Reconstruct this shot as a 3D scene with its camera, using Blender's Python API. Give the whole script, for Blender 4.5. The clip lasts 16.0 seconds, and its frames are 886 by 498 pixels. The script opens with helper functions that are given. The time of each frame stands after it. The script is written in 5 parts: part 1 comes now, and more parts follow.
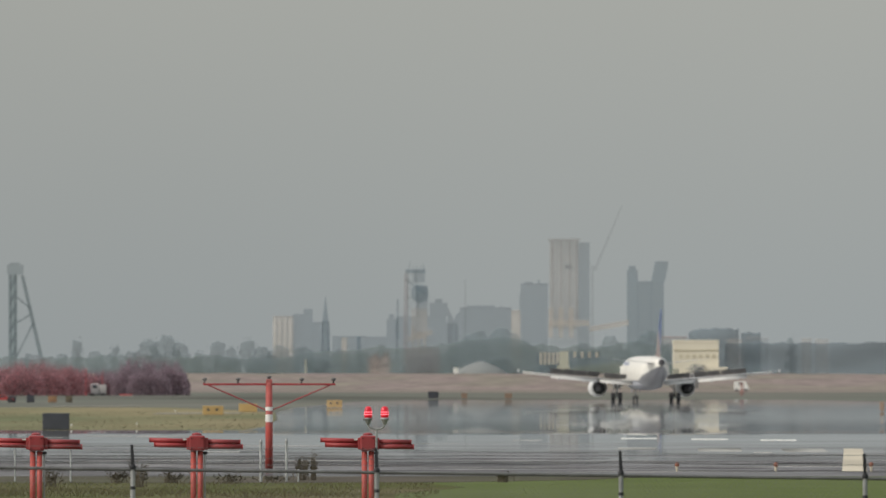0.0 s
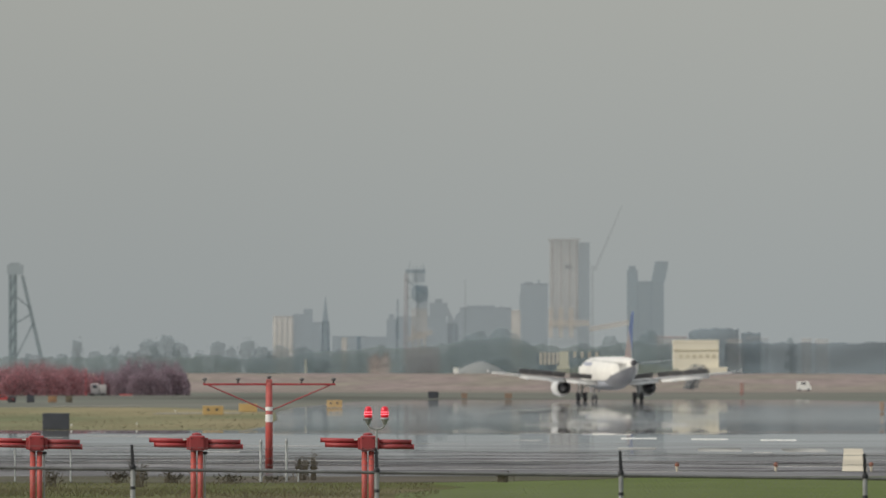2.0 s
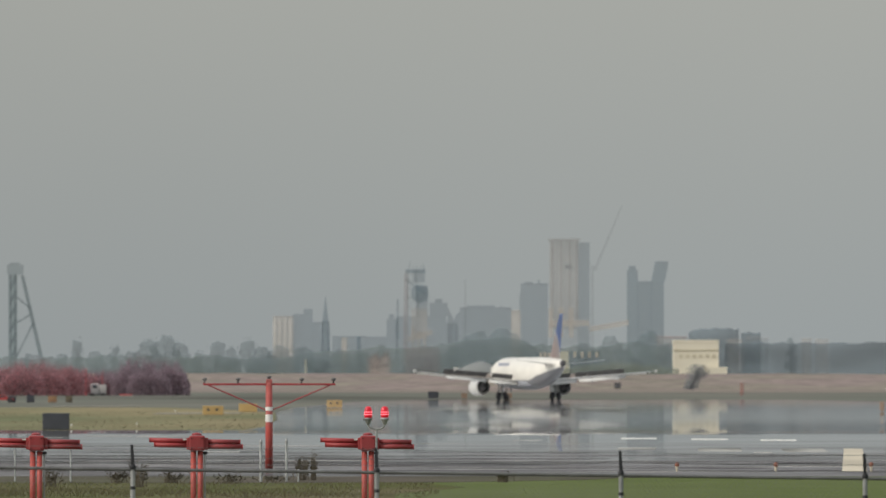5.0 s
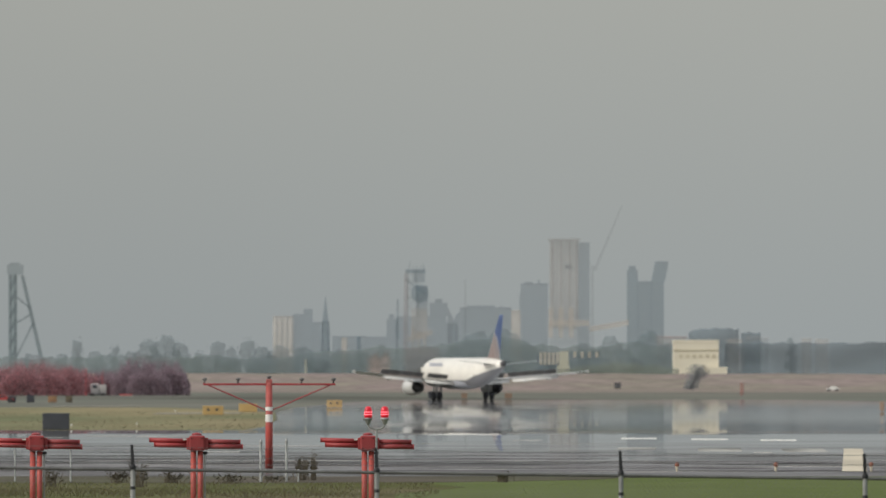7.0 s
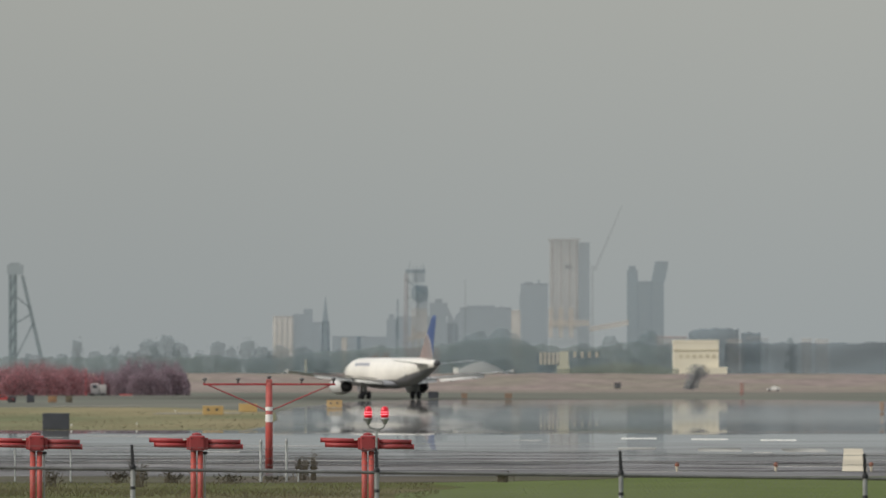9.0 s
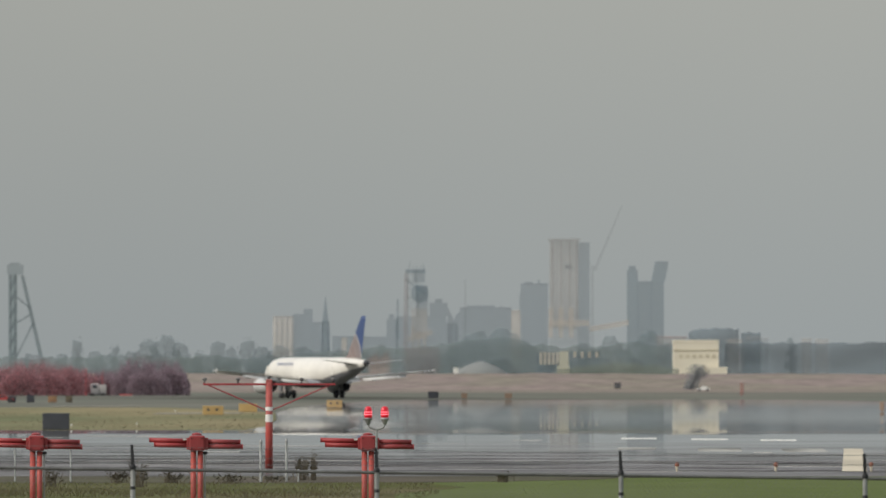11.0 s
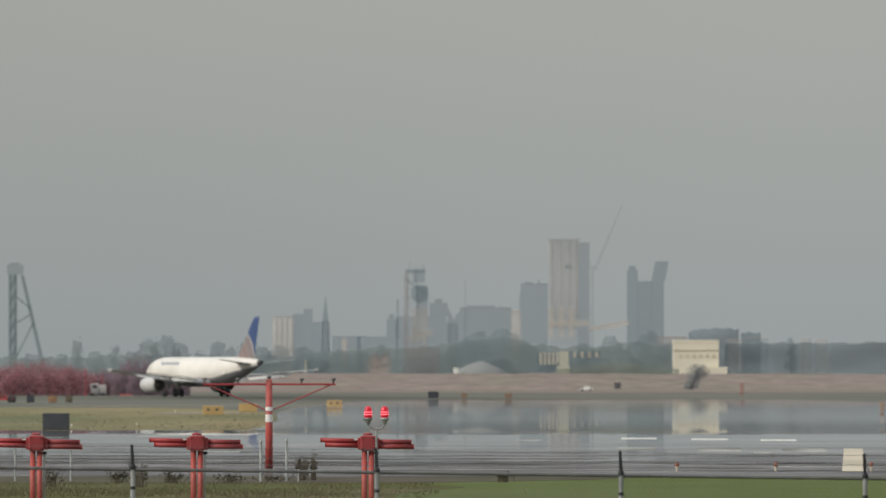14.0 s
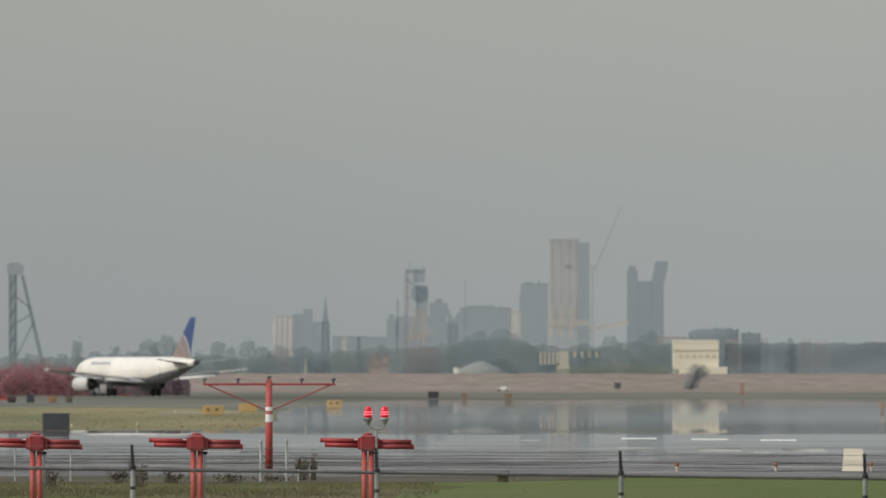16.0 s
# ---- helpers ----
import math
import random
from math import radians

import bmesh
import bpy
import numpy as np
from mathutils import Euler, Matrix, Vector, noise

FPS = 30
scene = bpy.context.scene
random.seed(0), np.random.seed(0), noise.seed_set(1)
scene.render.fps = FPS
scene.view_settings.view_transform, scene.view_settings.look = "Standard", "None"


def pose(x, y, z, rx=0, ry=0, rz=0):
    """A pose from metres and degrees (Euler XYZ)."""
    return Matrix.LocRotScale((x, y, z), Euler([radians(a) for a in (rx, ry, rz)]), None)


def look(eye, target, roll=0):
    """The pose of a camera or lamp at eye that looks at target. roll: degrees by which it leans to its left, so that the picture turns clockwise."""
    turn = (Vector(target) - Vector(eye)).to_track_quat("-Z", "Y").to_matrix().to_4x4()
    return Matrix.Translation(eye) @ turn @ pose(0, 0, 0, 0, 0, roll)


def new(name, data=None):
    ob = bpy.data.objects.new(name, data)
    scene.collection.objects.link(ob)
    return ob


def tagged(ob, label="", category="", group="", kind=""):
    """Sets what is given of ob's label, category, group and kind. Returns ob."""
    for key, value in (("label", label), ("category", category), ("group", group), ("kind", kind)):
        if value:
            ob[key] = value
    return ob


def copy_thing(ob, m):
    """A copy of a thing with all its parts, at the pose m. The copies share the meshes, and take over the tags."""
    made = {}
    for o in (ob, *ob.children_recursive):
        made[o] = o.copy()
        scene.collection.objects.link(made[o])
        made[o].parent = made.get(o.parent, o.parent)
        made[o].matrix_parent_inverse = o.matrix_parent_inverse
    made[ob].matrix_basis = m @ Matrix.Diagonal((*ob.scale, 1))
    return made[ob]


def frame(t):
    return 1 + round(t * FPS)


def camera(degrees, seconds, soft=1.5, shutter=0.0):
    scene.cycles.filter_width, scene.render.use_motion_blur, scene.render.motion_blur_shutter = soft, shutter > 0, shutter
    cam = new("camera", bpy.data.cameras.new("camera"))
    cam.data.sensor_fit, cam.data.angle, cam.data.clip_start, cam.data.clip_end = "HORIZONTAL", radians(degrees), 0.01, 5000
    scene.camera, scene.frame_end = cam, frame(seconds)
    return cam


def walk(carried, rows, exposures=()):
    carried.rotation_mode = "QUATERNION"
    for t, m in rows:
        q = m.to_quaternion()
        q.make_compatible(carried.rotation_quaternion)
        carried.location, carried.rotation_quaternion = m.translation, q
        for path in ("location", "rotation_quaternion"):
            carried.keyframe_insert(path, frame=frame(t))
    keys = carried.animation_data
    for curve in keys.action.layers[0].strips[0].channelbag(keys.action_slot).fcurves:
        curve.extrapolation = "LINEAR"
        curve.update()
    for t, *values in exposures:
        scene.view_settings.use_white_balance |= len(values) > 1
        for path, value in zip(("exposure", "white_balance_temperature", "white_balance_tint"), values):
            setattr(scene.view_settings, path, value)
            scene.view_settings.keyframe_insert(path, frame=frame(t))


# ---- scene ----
cam = camera(5.0, 16.0, soft=1.5)
# a long lens at about f/8, sharp on the antennas
cam.data.dof.use_dof, cam.data.dof.focus_distance, cam.data.dof.aperture_fstop = True, 195.0, 7.0
walk(cam, [(0.0, pose(0, 0, 2.9, 90.737, 0, 0)), (16.0, pose(0, 0, 2.9, 90.737, 0, 0))])
scene.view_settings.exposure = 0.0
scene.cycles.transparent_max_bounces = 32

# ---- light: hazy overcast day, weak wide sun from the left ----
SUN_DIR = Vector((-0.76, -0.38, 0.52)).normalized()
world = bpy.data.worlds.new("hazy_sky")
scene.world = world
world.use_nodes = True
wn, wl = world.node_tree.nodes, world.node_tree.links
wn.clear()
w_out = wn.new("ShaderNodeOutputWorld")
sky = wn.new("ShaderNodeTexSky")
sky.sky_type, sky.sun_disc = "NISHITA", False
sky.sun_elevation = math.asin(SUN_DIR.z)
sky.sun_rotation = math.atan2(SUN_DIR.x, SUN_DIR.y)
sky.dust_density, sky.air_density = 4.0, 1.0
sky_bg = wn.new("ShaderNodeBackground")
sky_bg.inputs["Strength"].default_value = 0.012
wl.new(sky.outputs[0], sky_bg.inputs["Color"])
# overcast veil: grey, about twice as bright overhead as at the horizon
tc = wn.new("ShaderNodeTexCoord")
sep = wn.new("ShaderNodeSeparateXYZ")
wl.new(tc.outputs["Generated"], sep.inputs[0])
ramp = wn.new("ShaderNodeValToRGB")
wl.new(sep.outputs["Z"], ramp.inputs["Fac"])
ramp.color_ramp.elements[0].position, ramp.color_ramp.elements[0].color = 0.0, (0.304, 0.333, 0.340, 1)
ramp.color_ramp.elements[1].position, ramp.color_ramp.elements[1].color = 1.0, (0.68, 0.725, 0.77, 1)
e = ramp.color_ramp.elements.new(0.045)
e.color = (0.379, 0.385, 0.356, 1)
e = ramp.color_ramp.elements.new(0.3)
e.color = (0.52, 0.545, 0.555, 1)
wnoise = wn.new("ShaderNodeTexNoise")
wnoise.inputs["Scale"].default_value, wnoise.inputs["Detail"].default_value = 9.0, 3.0
wl.new(tc.outputs["Generated"], wnoise.inputs["Vector"])
wmul = wn.new("ShaderNodeMapRange")
wmul.inputs["To Min"].default_value, wmul.inputs["To Max"].default_value = 0.95, 1.05
wl.new(wnoise.outputs["Fac"], wmul.inputs["Value"])
veil_bg = wn.new("ShaderNodeBackground")
wl.new(ramp.outputs["Color"], veil_bg.inputs["Color"])
side = wn.new("ShaderNodeMapRange")
side.interpolation_type = "SMOOTHSTEP"
side.inputs["From Min"].default_value, side.inputs["From Max"].default_value = -0.09, 0.06
side.inputs["To Min"].default_value, side.inputs["To Max"].default_value = 0.94, 1.012
wl.new(sep.outputs["X"], side.inputs["Value"])
wside = wn.new("ShaderNodeMath")
wside.operation = "MULTIPLY"
wl.new(wmul.outputs["Result"], wside.inputs[0])
wl.new(side.outputs["Result"], wside.inputs[1])
wl.new(wside.outputs[0], veil_bg.inputs["Strength"])
w_add = wn.new("ShaderNodeAddShader")
wl.new(sky_bg.outputs[0], w_add.inputs[0])
wl.new(veil_bg.outputs[0], w_add.inputs[1])
wl.new(w_add.outputs[0], w_out.inputs["Surface"])

sun = new("sun", bpy.data.lights.new("sun", "SUN"))
sun.data.energy, sun.data.angle, sun.data.color = 2.5, radians(7), (1.0, 0.935, 0.84)
sun.matrix_world = look(SUN_DIR * 100, (0, 0, 0))


# ---- materials ----
def material(name, base, rough=0.7, metal=0.0, vary=0.12, grain=3.0, stretch=(1, 1, 1), bump=0.0,
             alt=None, big=0.25, emit=0.0, solid=1.0, spec=0.5, leafy=0.0, sheen=0.0):
    """A painted or natural surface: two scales of noise over the base colour, optional second colour in
    patches, fine relief. solid below one makes a far thing part see-through, in place of haze."""
    m = bpy.data.materials.new(name)
    m.use_nodes = True
    n, l = m.node_tree.nodes, m.node_tree.links
    b = n["Principled BSDF"]
    co = n.new("ShaderNodeTexCoord")
    mp = n.new("ShaderNodeMapping")
    mp.inputs["Scale"].default_value = stretch
    l.new(co.outputs["Object"], mp.inputs["Vector"])
    n1 = n.new("ShaderNodeTexNoise")
    n1.inputs["Scale"].default_value, n1.inputs["Detail"].default_value = grain, 5.0
    n2 = n.new("ShaderNodeTexNoise")
    n2.inputs["Scale"].default_value, n2.inputs["Detail"].default_value = grain * big, 3.0
    l.new(mp.outputs[0], n1.inputs["Vector"])
    l.new(mp.outputs[0], n2.inputs["Vector"])
    mix = n.new("ShaderNodeMix")
    mix.data_type = "RGBA"
    other = alt or tuple(c * (1 - 2.2 * vary) for c in base)
    mix.inputs["A"].default_value = (*base, 1)
    mix.inputs["B"].default_value = (*other, 1)
    mr = n.new("ShaderNodeMapRange")
    mr.inputs["From Min"].default_value, mr.inputs["From Max"].default_value = 0.38, 0.64
    l.new(n2.outputs["Fac"], mr.inputs["Value"])
    l.new(mr.outputs["Result"], mix.inputs["Factor"])
    hsv = n.new("ShaderNodeHueSaturation")
    l.new(mix.outputs["Result"], hsv.inputs["Color"])
    info = n.new("ShaderNodeNewGeometry")
    add = n.new("ShaderNodeMath")
    add.operation = "MULTIPLY_ADD"
    l.new(info.outputs["Random Per Island"], add.inputs[0])
    add.inputs[1].default_value = 0.4 * vary
    l.new(n1.outputs["Fac"], add.inputs[2])
    mv = n.new("ShaderNodeMapRange")
    mv.inputs["From Min"].default_value, mv.inputs["From Max"].default_value = 0.25, 0.75 + 0.4 * vary
    mv.inputs["To Min"].default_value, mv.inputs["To Max"].default_value = 1 - vary, 1 + vary
    l.new(add.outputs[0], mv.inputs["Value"])
    l.new(mv.outputs["Result"], hsv.inputs["Value"])
    l.new(hsv.outputs["Color"], b.inputs["Base Color"])
    b.inputs["Roughness"].default_value, b.inputs["Metallic"].default_value = rough, metal
    b.inputs["Specular IOR Level"].default_value = spec
    # bluish sheen pales far foliage in place of haze
    if sheen:
        b.inputs["Sheen Weight"].default_value, b.inputs["Sheen Roughness"].default_value = sheen, 0.6
        b.inputs["Sheen Tint"].default_value = (0.86, 0.93, 1.0, 1)
    if bump:
        bp = n.new("ShaderNodeBump")
        bp.inputs["Strength"].default_value = bump
        bp.inputs["Distance"].default_value = 0.05
        l.new(n1.outputs["Fac"], bp.inputs["Height"])
        l.new(bp.outputs["Normal"], b.inputs["Normal"])
    if emit:
        b.inputs["Emission Color"].default_value = (*base, 1)
        b.inputs["Emission Strength"].default_value = emit
    face = b
    if leafy:
        tl = n.new("ShaderNodeBsdfTranslucent")
        l.new(hsv.outputs["Color"], tl.inputs["Color"])
        face = n.new("ShaderNodeMixShader")
        face.inputs["Fac"].default_value = leafy
        l.new(b.outputs[0], face.inputs[1])
        l.new(tl.outputs[0], face.inputs[2])
        l.new(face.outputs[0], n["Material Output"].inputs["Surface"])
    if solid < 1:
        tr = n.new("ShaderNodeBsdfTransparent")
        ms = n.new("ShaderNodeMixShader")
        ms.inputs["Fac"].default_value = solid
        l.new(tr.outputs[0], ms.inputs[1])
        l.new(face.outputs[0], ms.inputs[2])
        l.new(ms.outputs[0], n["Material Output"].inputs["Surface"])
    return m


def pavement_material(name, base, near, far):
    """Asphalt: rough and streaked close by; further out a mirror layer stands in for the hot-air mirage."""
    m = material(name, base, rough=0.9, vary=0.45, grain=0.12, stretch=(1.6, 1.0, 1), big=0.4, spec=0.0,
                 alt=tuple(c * 2.2 for c in base))
    n, l = m.node_tree.nodes, m.node_tree.links
    b = n["Principled BSDF"]
    co = n.new("ShaderNodeTexCoord")
    sp = n.new("ShaderNodeSeparateXYZ")
    l.new(co.outputs["Object"], sp.inputs[0])
    mp = n.new("ShaderNodeMapping")
    mp.inputs["Scale"].default_value = (0.12, 0.07, 1)
    l.new(co.outputs["Object"], mp.inputs["Vector"])
    st = n.new("ShaderNodeTexNoise")
    st.inputs["Scale"].default_value, st.inputs["Detail"].default_value = 1.0, 4.0
    l.new(mp.outputs[0], st.inputs["Vector"])
    # streaks shift the distance at which the mirror sets in
    ma = n.new("ShaderNodeMath")
    ma.operation = "MULTIPLY_ADD"
    l.new(st.outputs["Fac"], ma.inputs[0])
    ma.inputs[1].default_value = (far - near) * 2.0
    l.new(sp.outputs["Y"], ma.inputs[2])
    mr = n.new("ShaderNodeMapRange")
    mr.interpolation_type = "SMOOTHSTEP"
    mr.inputs["From Min"].default_value = near + (far - near) * 0.7
    mr.inputs["From Max"].default_value = far + (far - near) * 1.25
    mr.inputs["To Min"].default_value, mr.inputs["To Max"].default_value = 0.04, 0.84
    l.new(ma.outputs[0], mr.inputs["Value"])
    gl = n.new("ShaderNodeBsdfGlossy")
    gl.inputs["Roughness"].default_value = 0.012
    gl.inputs["Color"].default_value = (0.95, 0.955, 0.95, 1)
    # long swells in the paving and the hot air over it tilt the mirror: distance, milliradians towards the viewer,
    # and the share of an added second lobe, aimed higher to catch sky
    swell = ((400, 2.44, 0.4), (471, 1.74, 0.3), (495, 1.19, 0.25), (502, 0.24, 0.2), (508, -0.92, 0.15), (522, -1.85, 0.1), (561, -1.41,
             0.12), (616, -0.91, 0.2), (673, -0.42, 0.4), (721, -0.13, 0.55), (764, -0.07, 0.6), (839, -0.15, 0.55), (914, -0.26, 0.5),
             (984, -0.35, 0.4), (1066, -0.39, 0.35), (1163, -0.43, 0.3), (1420, -0.3, 0.15))
    reach = n.new("ShaderNodeMapRange")
    reach.inputs["From Min"].default_value, reach.inputs["From Max"].default_value = 380.0, 1480.0
    wob = n.new("ShaderNodeMapping")
    wob.inputs["Scale"].default_value = (0.10, 0.012, 1)
    l.new(co.outputs["Object"], wob.inputs["Vector"])
    wobble = n.new("ShaderNodeTexNoise")
    wobble.inputs["Scale"].default_value, wobble.inputs["Detail"].default_value = 1.0, 3.0
    l.new(wob.outputs[0], wobble.inputs["Vector"])
    sway = n.new("ShaderNodeMath")
    sway.operation = "MULTIPLY_ADD"
    l.new(wobble.outputs["Fac"], sway.inputs[0])
    sway.inputs[1].default_value = 26.0
    l.new(sp.outputs["Y"], sway.inputs[2])
    level = n.new("ShaderNodeMath")
    level.operation = "SUBTRACT"
    l.new(sway.outputs[0], level.inputs[0])
    level.inputs[1].default_value = 13.0
    l.new(level.outputs[0], reach.inputs["Value"])
    tilt = n.new("ShaderNodeValToRGB")
    l.new(reach.outputs["Result"], tilt.inputs["Fac"])
    marks = tilt.color_ramp.elements
    while len(marks) < len(swell):
        marks.new(0.5)
    for mark, (dist, lean, share) in zip(marks, swell):
        mark.position = (dist - 380) / 1100
    for mark, (dist, lean, share) in zip(marks, swell):
        mark.color = (lean / 6 + .5, share, 0, 1)
    bend = n.new("ShaderNodeMapRange")
    bend.inputs["To Min"].default_value, bend.inputs["To Max"].default_value = 0.003, -0.003
    both = n.new("ShaderNodeSeparateColor")
    l.new(tilt.outputs["Color"], both.inputs[0])
    l.new(both.outputs[0], bend.inputs["Value"])
    mp2 = n.new("ShaderNodeMapping")
    mp2.inputs["Scale"].default_value = (0.06, 0.030, 1)
    l.new(co.outputs["Object"], mp2.inputs["Vector"])
    rip = n.new("ShaderNodeTexNoise")
    rip.inputs["Scale"].default_value, rip.inputs["Detail"].default_value = 1.0, 3.0
    l.new(mp2.outputs[0], rip.inputs["Vector"])
    amp = n.new("ShaderNodeMath")
    amp.operation = "MULTIPLY_ADD"
    l.new(rip.outputs["Fac"], amp.inputs[0])
    amp.inputs[1].default_value = 0.0008
    l.new(bend.outputs["Result"], amp.inputs[2])
    shift = n.new("ShaderNodeMath")
    shift.operation = "SUBTRACT"
    l.new(amp.outputs[0], shift.inputs[0])
    shift.inputs[1].default_value = 0.0004
    nrm = n.new("ShaderNodeCombineXYZ")
    nrm.inputs["Z"].default_value = 1.0
    l.new(shift.outputs[0], nrm.inputs["Y"])
    l.new(nrm.outputs[0], gl.inputs["Normal"])
    upper = n.new("ShaderNodeMath")
    upper.operation = "SUBTRACT"
    l.new(shift.outputs[0], upper.inputs[0])
    upper.inputs[1].default_value = 0.0028
    nrm2 = n.new("ShaderNodeCombineXYZ")
    nrm2.inputs["Z"].default_value = 1.0
    l.new(upper.outputs[0], nrm2.inputs["Y"])
    gl2 = n.new("ShaderNodeBsdfGlossy")
    gl2.inputs["Roughness"].default_value = 0.02
    gl2.inputs["Color"].default_value = (0.95, 0.955, 0.95, 1)
    l.new(nrm2.outputs[0], gl2.inputs["Normal"])
    layers = n.new("ShaderNodeMixShader")
    l.new(both.outputs[1], layers.inputs["Fac"])
    l.new(gl.outputs[0], layers.inputs[1])
    l.new(gl2.outputs[0], layers.inputs[2])
    ms = n.new("ShaderNodeMixShader")
    l.new(mr.outputs["Result"], ms.inputs["Fac"])
    l.new(b.outputs[0], ms.inputs[1])
    l.new(layers.outputs[0], ms.inputs[2])
    l.new(ms.outputs[0], n["Material Output"].inputs["Surface"])
    return m


ASPHALT = pavement_material("asphalt", (0.106, 0.102, 0.104), 312, 455)
GRASS = material("grass", (0.100, 0.131, 0.035), 0.95, vary=0.15, grain=0.6, stretch=(0.3, 0.1, 1),
                 alt=(0.105, 0.125, 0.05), spec=0.1)
# field and embankment colours greyed a little towards distance haze
FAR_GRASS = material("field_grass", (0.150, 0.160, 0.135), 0.95, vary=0.2, grain=0.06, stretch=(0.4, 0.1, 1),
                     alt=(0.180, 0.174, 0.150), spec=0.0)
DRY_GRASS = material("dry_grass", (0.275, 0.235, 0.145), 0.95, vary=0.25, grain=0.4, stretch=(0.5, 0.05, 1),
                     alt=(0.155, 0.165, 0.098), spec=0.0)
BERM = material("bare_earth", (0.262, 0.214, 0.198), 0.95, vary=0.32, grain=0.3, stretch=(0.6, 1, 3),
                alt=(0.235, 0.21, 0.175), spec=0.0)
MARKING = material("marking_paint", (0.80, 0.79, 0.74), 0.7, vary=0.12, grain=0.5, stretch=(1, .2, 1), spec=0.0)
CREAM_MARK = material("cream_marking_paint", (0.60, 0.54, 0.43), 0.8, vary=0.12, grain=0.5, stretch=(1, .2, 1), spec=0.0)
RED_PAINT = material("red_orange_paint", (0.31, 0.027, 0.031), 0.55, vary=0.18, grain=6, alt=(0.25, 0.037, 0.040))
ORANGE_PAINT = material("orange_paint", (0.40, 0.060, 0.047), 0.55, vary=0.25, grain=5, alt=(0.33, 0.085, 0.075))
WHITE_PAINT = material("white_paint", (0.75, 0.74, 0.70), 0.5, vary=0.08, grain=6)
STEEL = material("galvanised_steel", (0.36, 0.37, 0.37), 0.55, 0.4, vary=0.18, grain=14)
DARK_STEEL = material("dark_steel", (0.028, 0.029, 0.033), 0.6, 0.3, vary=0.2, grain=12)
WIRE = material("fence_wire", (0.17, 0.17, 0.165), 0.6, 0.4, vary=0.15, grain=9)
RED_GLASS = material("red_lamp_glass", (0.60, 0.005, 0.022), 0.3, vary=0.1, grain=20, emit=0.24)
LAMP_GLOW = material("lamp_filament", (1.0, 0.20, 0.25), 0.4, vary=0.02, emit=1.6)
SIGN_YELLOW = material("sign_yellow", (0.47, 0.32, 0.13), 0.5, vary=0.1, grain=3)
# sign backs and rubber lifted off black, haze put into the colour
SIGN_DARK = material("sign_back", (0.048, 0.052, 0.064), 0.6, vary=0.2, grain=3)
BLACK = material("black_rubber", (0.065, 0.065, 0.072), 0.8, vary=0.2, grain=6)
WEED = material("dead_weed", (0.15, 0.125, 0.085), 0.95, vary=0.3, grain=8)
# autumn leaf colours paled, sheened and part see-through to suggest haze
RED_LEAF = material("red_leaves", (0.46, 0.20, 0.215), 0.85, vary=0.25, grain=0.35, alt=(0.36, 0.21, 0.23), solid=0.5, leafy=0.65, sheen=0.7)
PURPLE_LEAF = material("purple_leaves", (0.33, 0.225, 0.26), 0.85, vary=0.25, grain=0.35, alt=(0.29, 0.23, 0.26), solid=0.5, leafy=0.65, sheen=0.7)
BARK = material("bark", (0.10, 0.085, 0.07), 0.95, vary=0.3, grain=5)


# ---- mesh helpers ----
def part(name, bm, mat, parent=None, label="", smooth=False, at=None):
    """Links a bmesh as one mesh object, under parent if given."""
    me = bpy.data.meshes.new(name)
    bmesh.ops.recalc_face_normals(bm, faces=bm.faces)
    if smooth:
        for f in bm.faces:
            f.smooth = True
    bm.to_mesh(me)
    bm.free()
    me.materials.append(mat)
    ob = new(name, me)
    if parent:
        ob.parent = parent
    if at is not None:
        ob.matrix_basis = at
    return tagged(ob, label)


def raw(name, verts, faces, mat, parent=None, label=""):
    me = bpy.data.meshes.new(name)
    me.from_pydata(verts, [], faces)
    me.materials.append(mat)
    ob = new(name, me)
    if parent:
        ob.parent = parent
    return tagged(ob, label)


def thing(name, m, label, category, group="", kind=""):
    ob = new(name)
    ob.empty_display_size = 0.2
    ob.matrix_basis = m
    return tagged(ob, label, category, group, kind)


def box(bm, x0, x1, y0, y1, z0, z1, bevel=0.0):
    made = bmesh.ops.create_cube(bm, size=1.0, matrix=Matrix.LocRotScale(
        ((x0 + x1) / 2, (y0 + y1) / 2, (z0 + z1) / 2), None, (abs(x1 - x0), abs(y1 - y0), abs(z1 - z0))))
    if bevel:
        edges = list({e for v in made["verts"] for e in v.link_edges})
        bmesh.ops.bevel(bm, geom=edges, offset=bevel, segments=2, affect="EDGES", profile=0.5)
    return bm


def boxed(x0, x1, y0, y1, z0, z1, bevel=0.0):
    return box(bmesh.new(), x0, x1, y0, y1, z0, z1, bevel)


def tube(bm, a, b, r0, r1=None, seg=10):
    a, b = Vector(a), Vector(b)
    m = Matrix.Translation((a + b) / 2) @ (b - a).to_track_quat("Z", "Y").to_matrix().to_4x4()
    bmesh.ops.create_cone(bm, cap_ends=True, segments=seg, radius1=r0, radius2=r0 if r1 is None else r1,
                          depth=(b - a).length, matrix=m)
    return bm


def loft(bm, rings, cap=True):
    """Skins rings of equal vertex count."""
    vs = [[bm.verts.new(p) for p in ring] for ring in rings]
    n = len(vs[0])
    for a, b in zip(vs, vs[1:]):
        for i in range(n):
            bm.faces.new((a[i], a[(i + 1) % n], b[(i + 1) % n], b[i]))
    if cap:
        bm.faces.new(vs[0])
        bm.faces.new(vs[-1])
    return bm


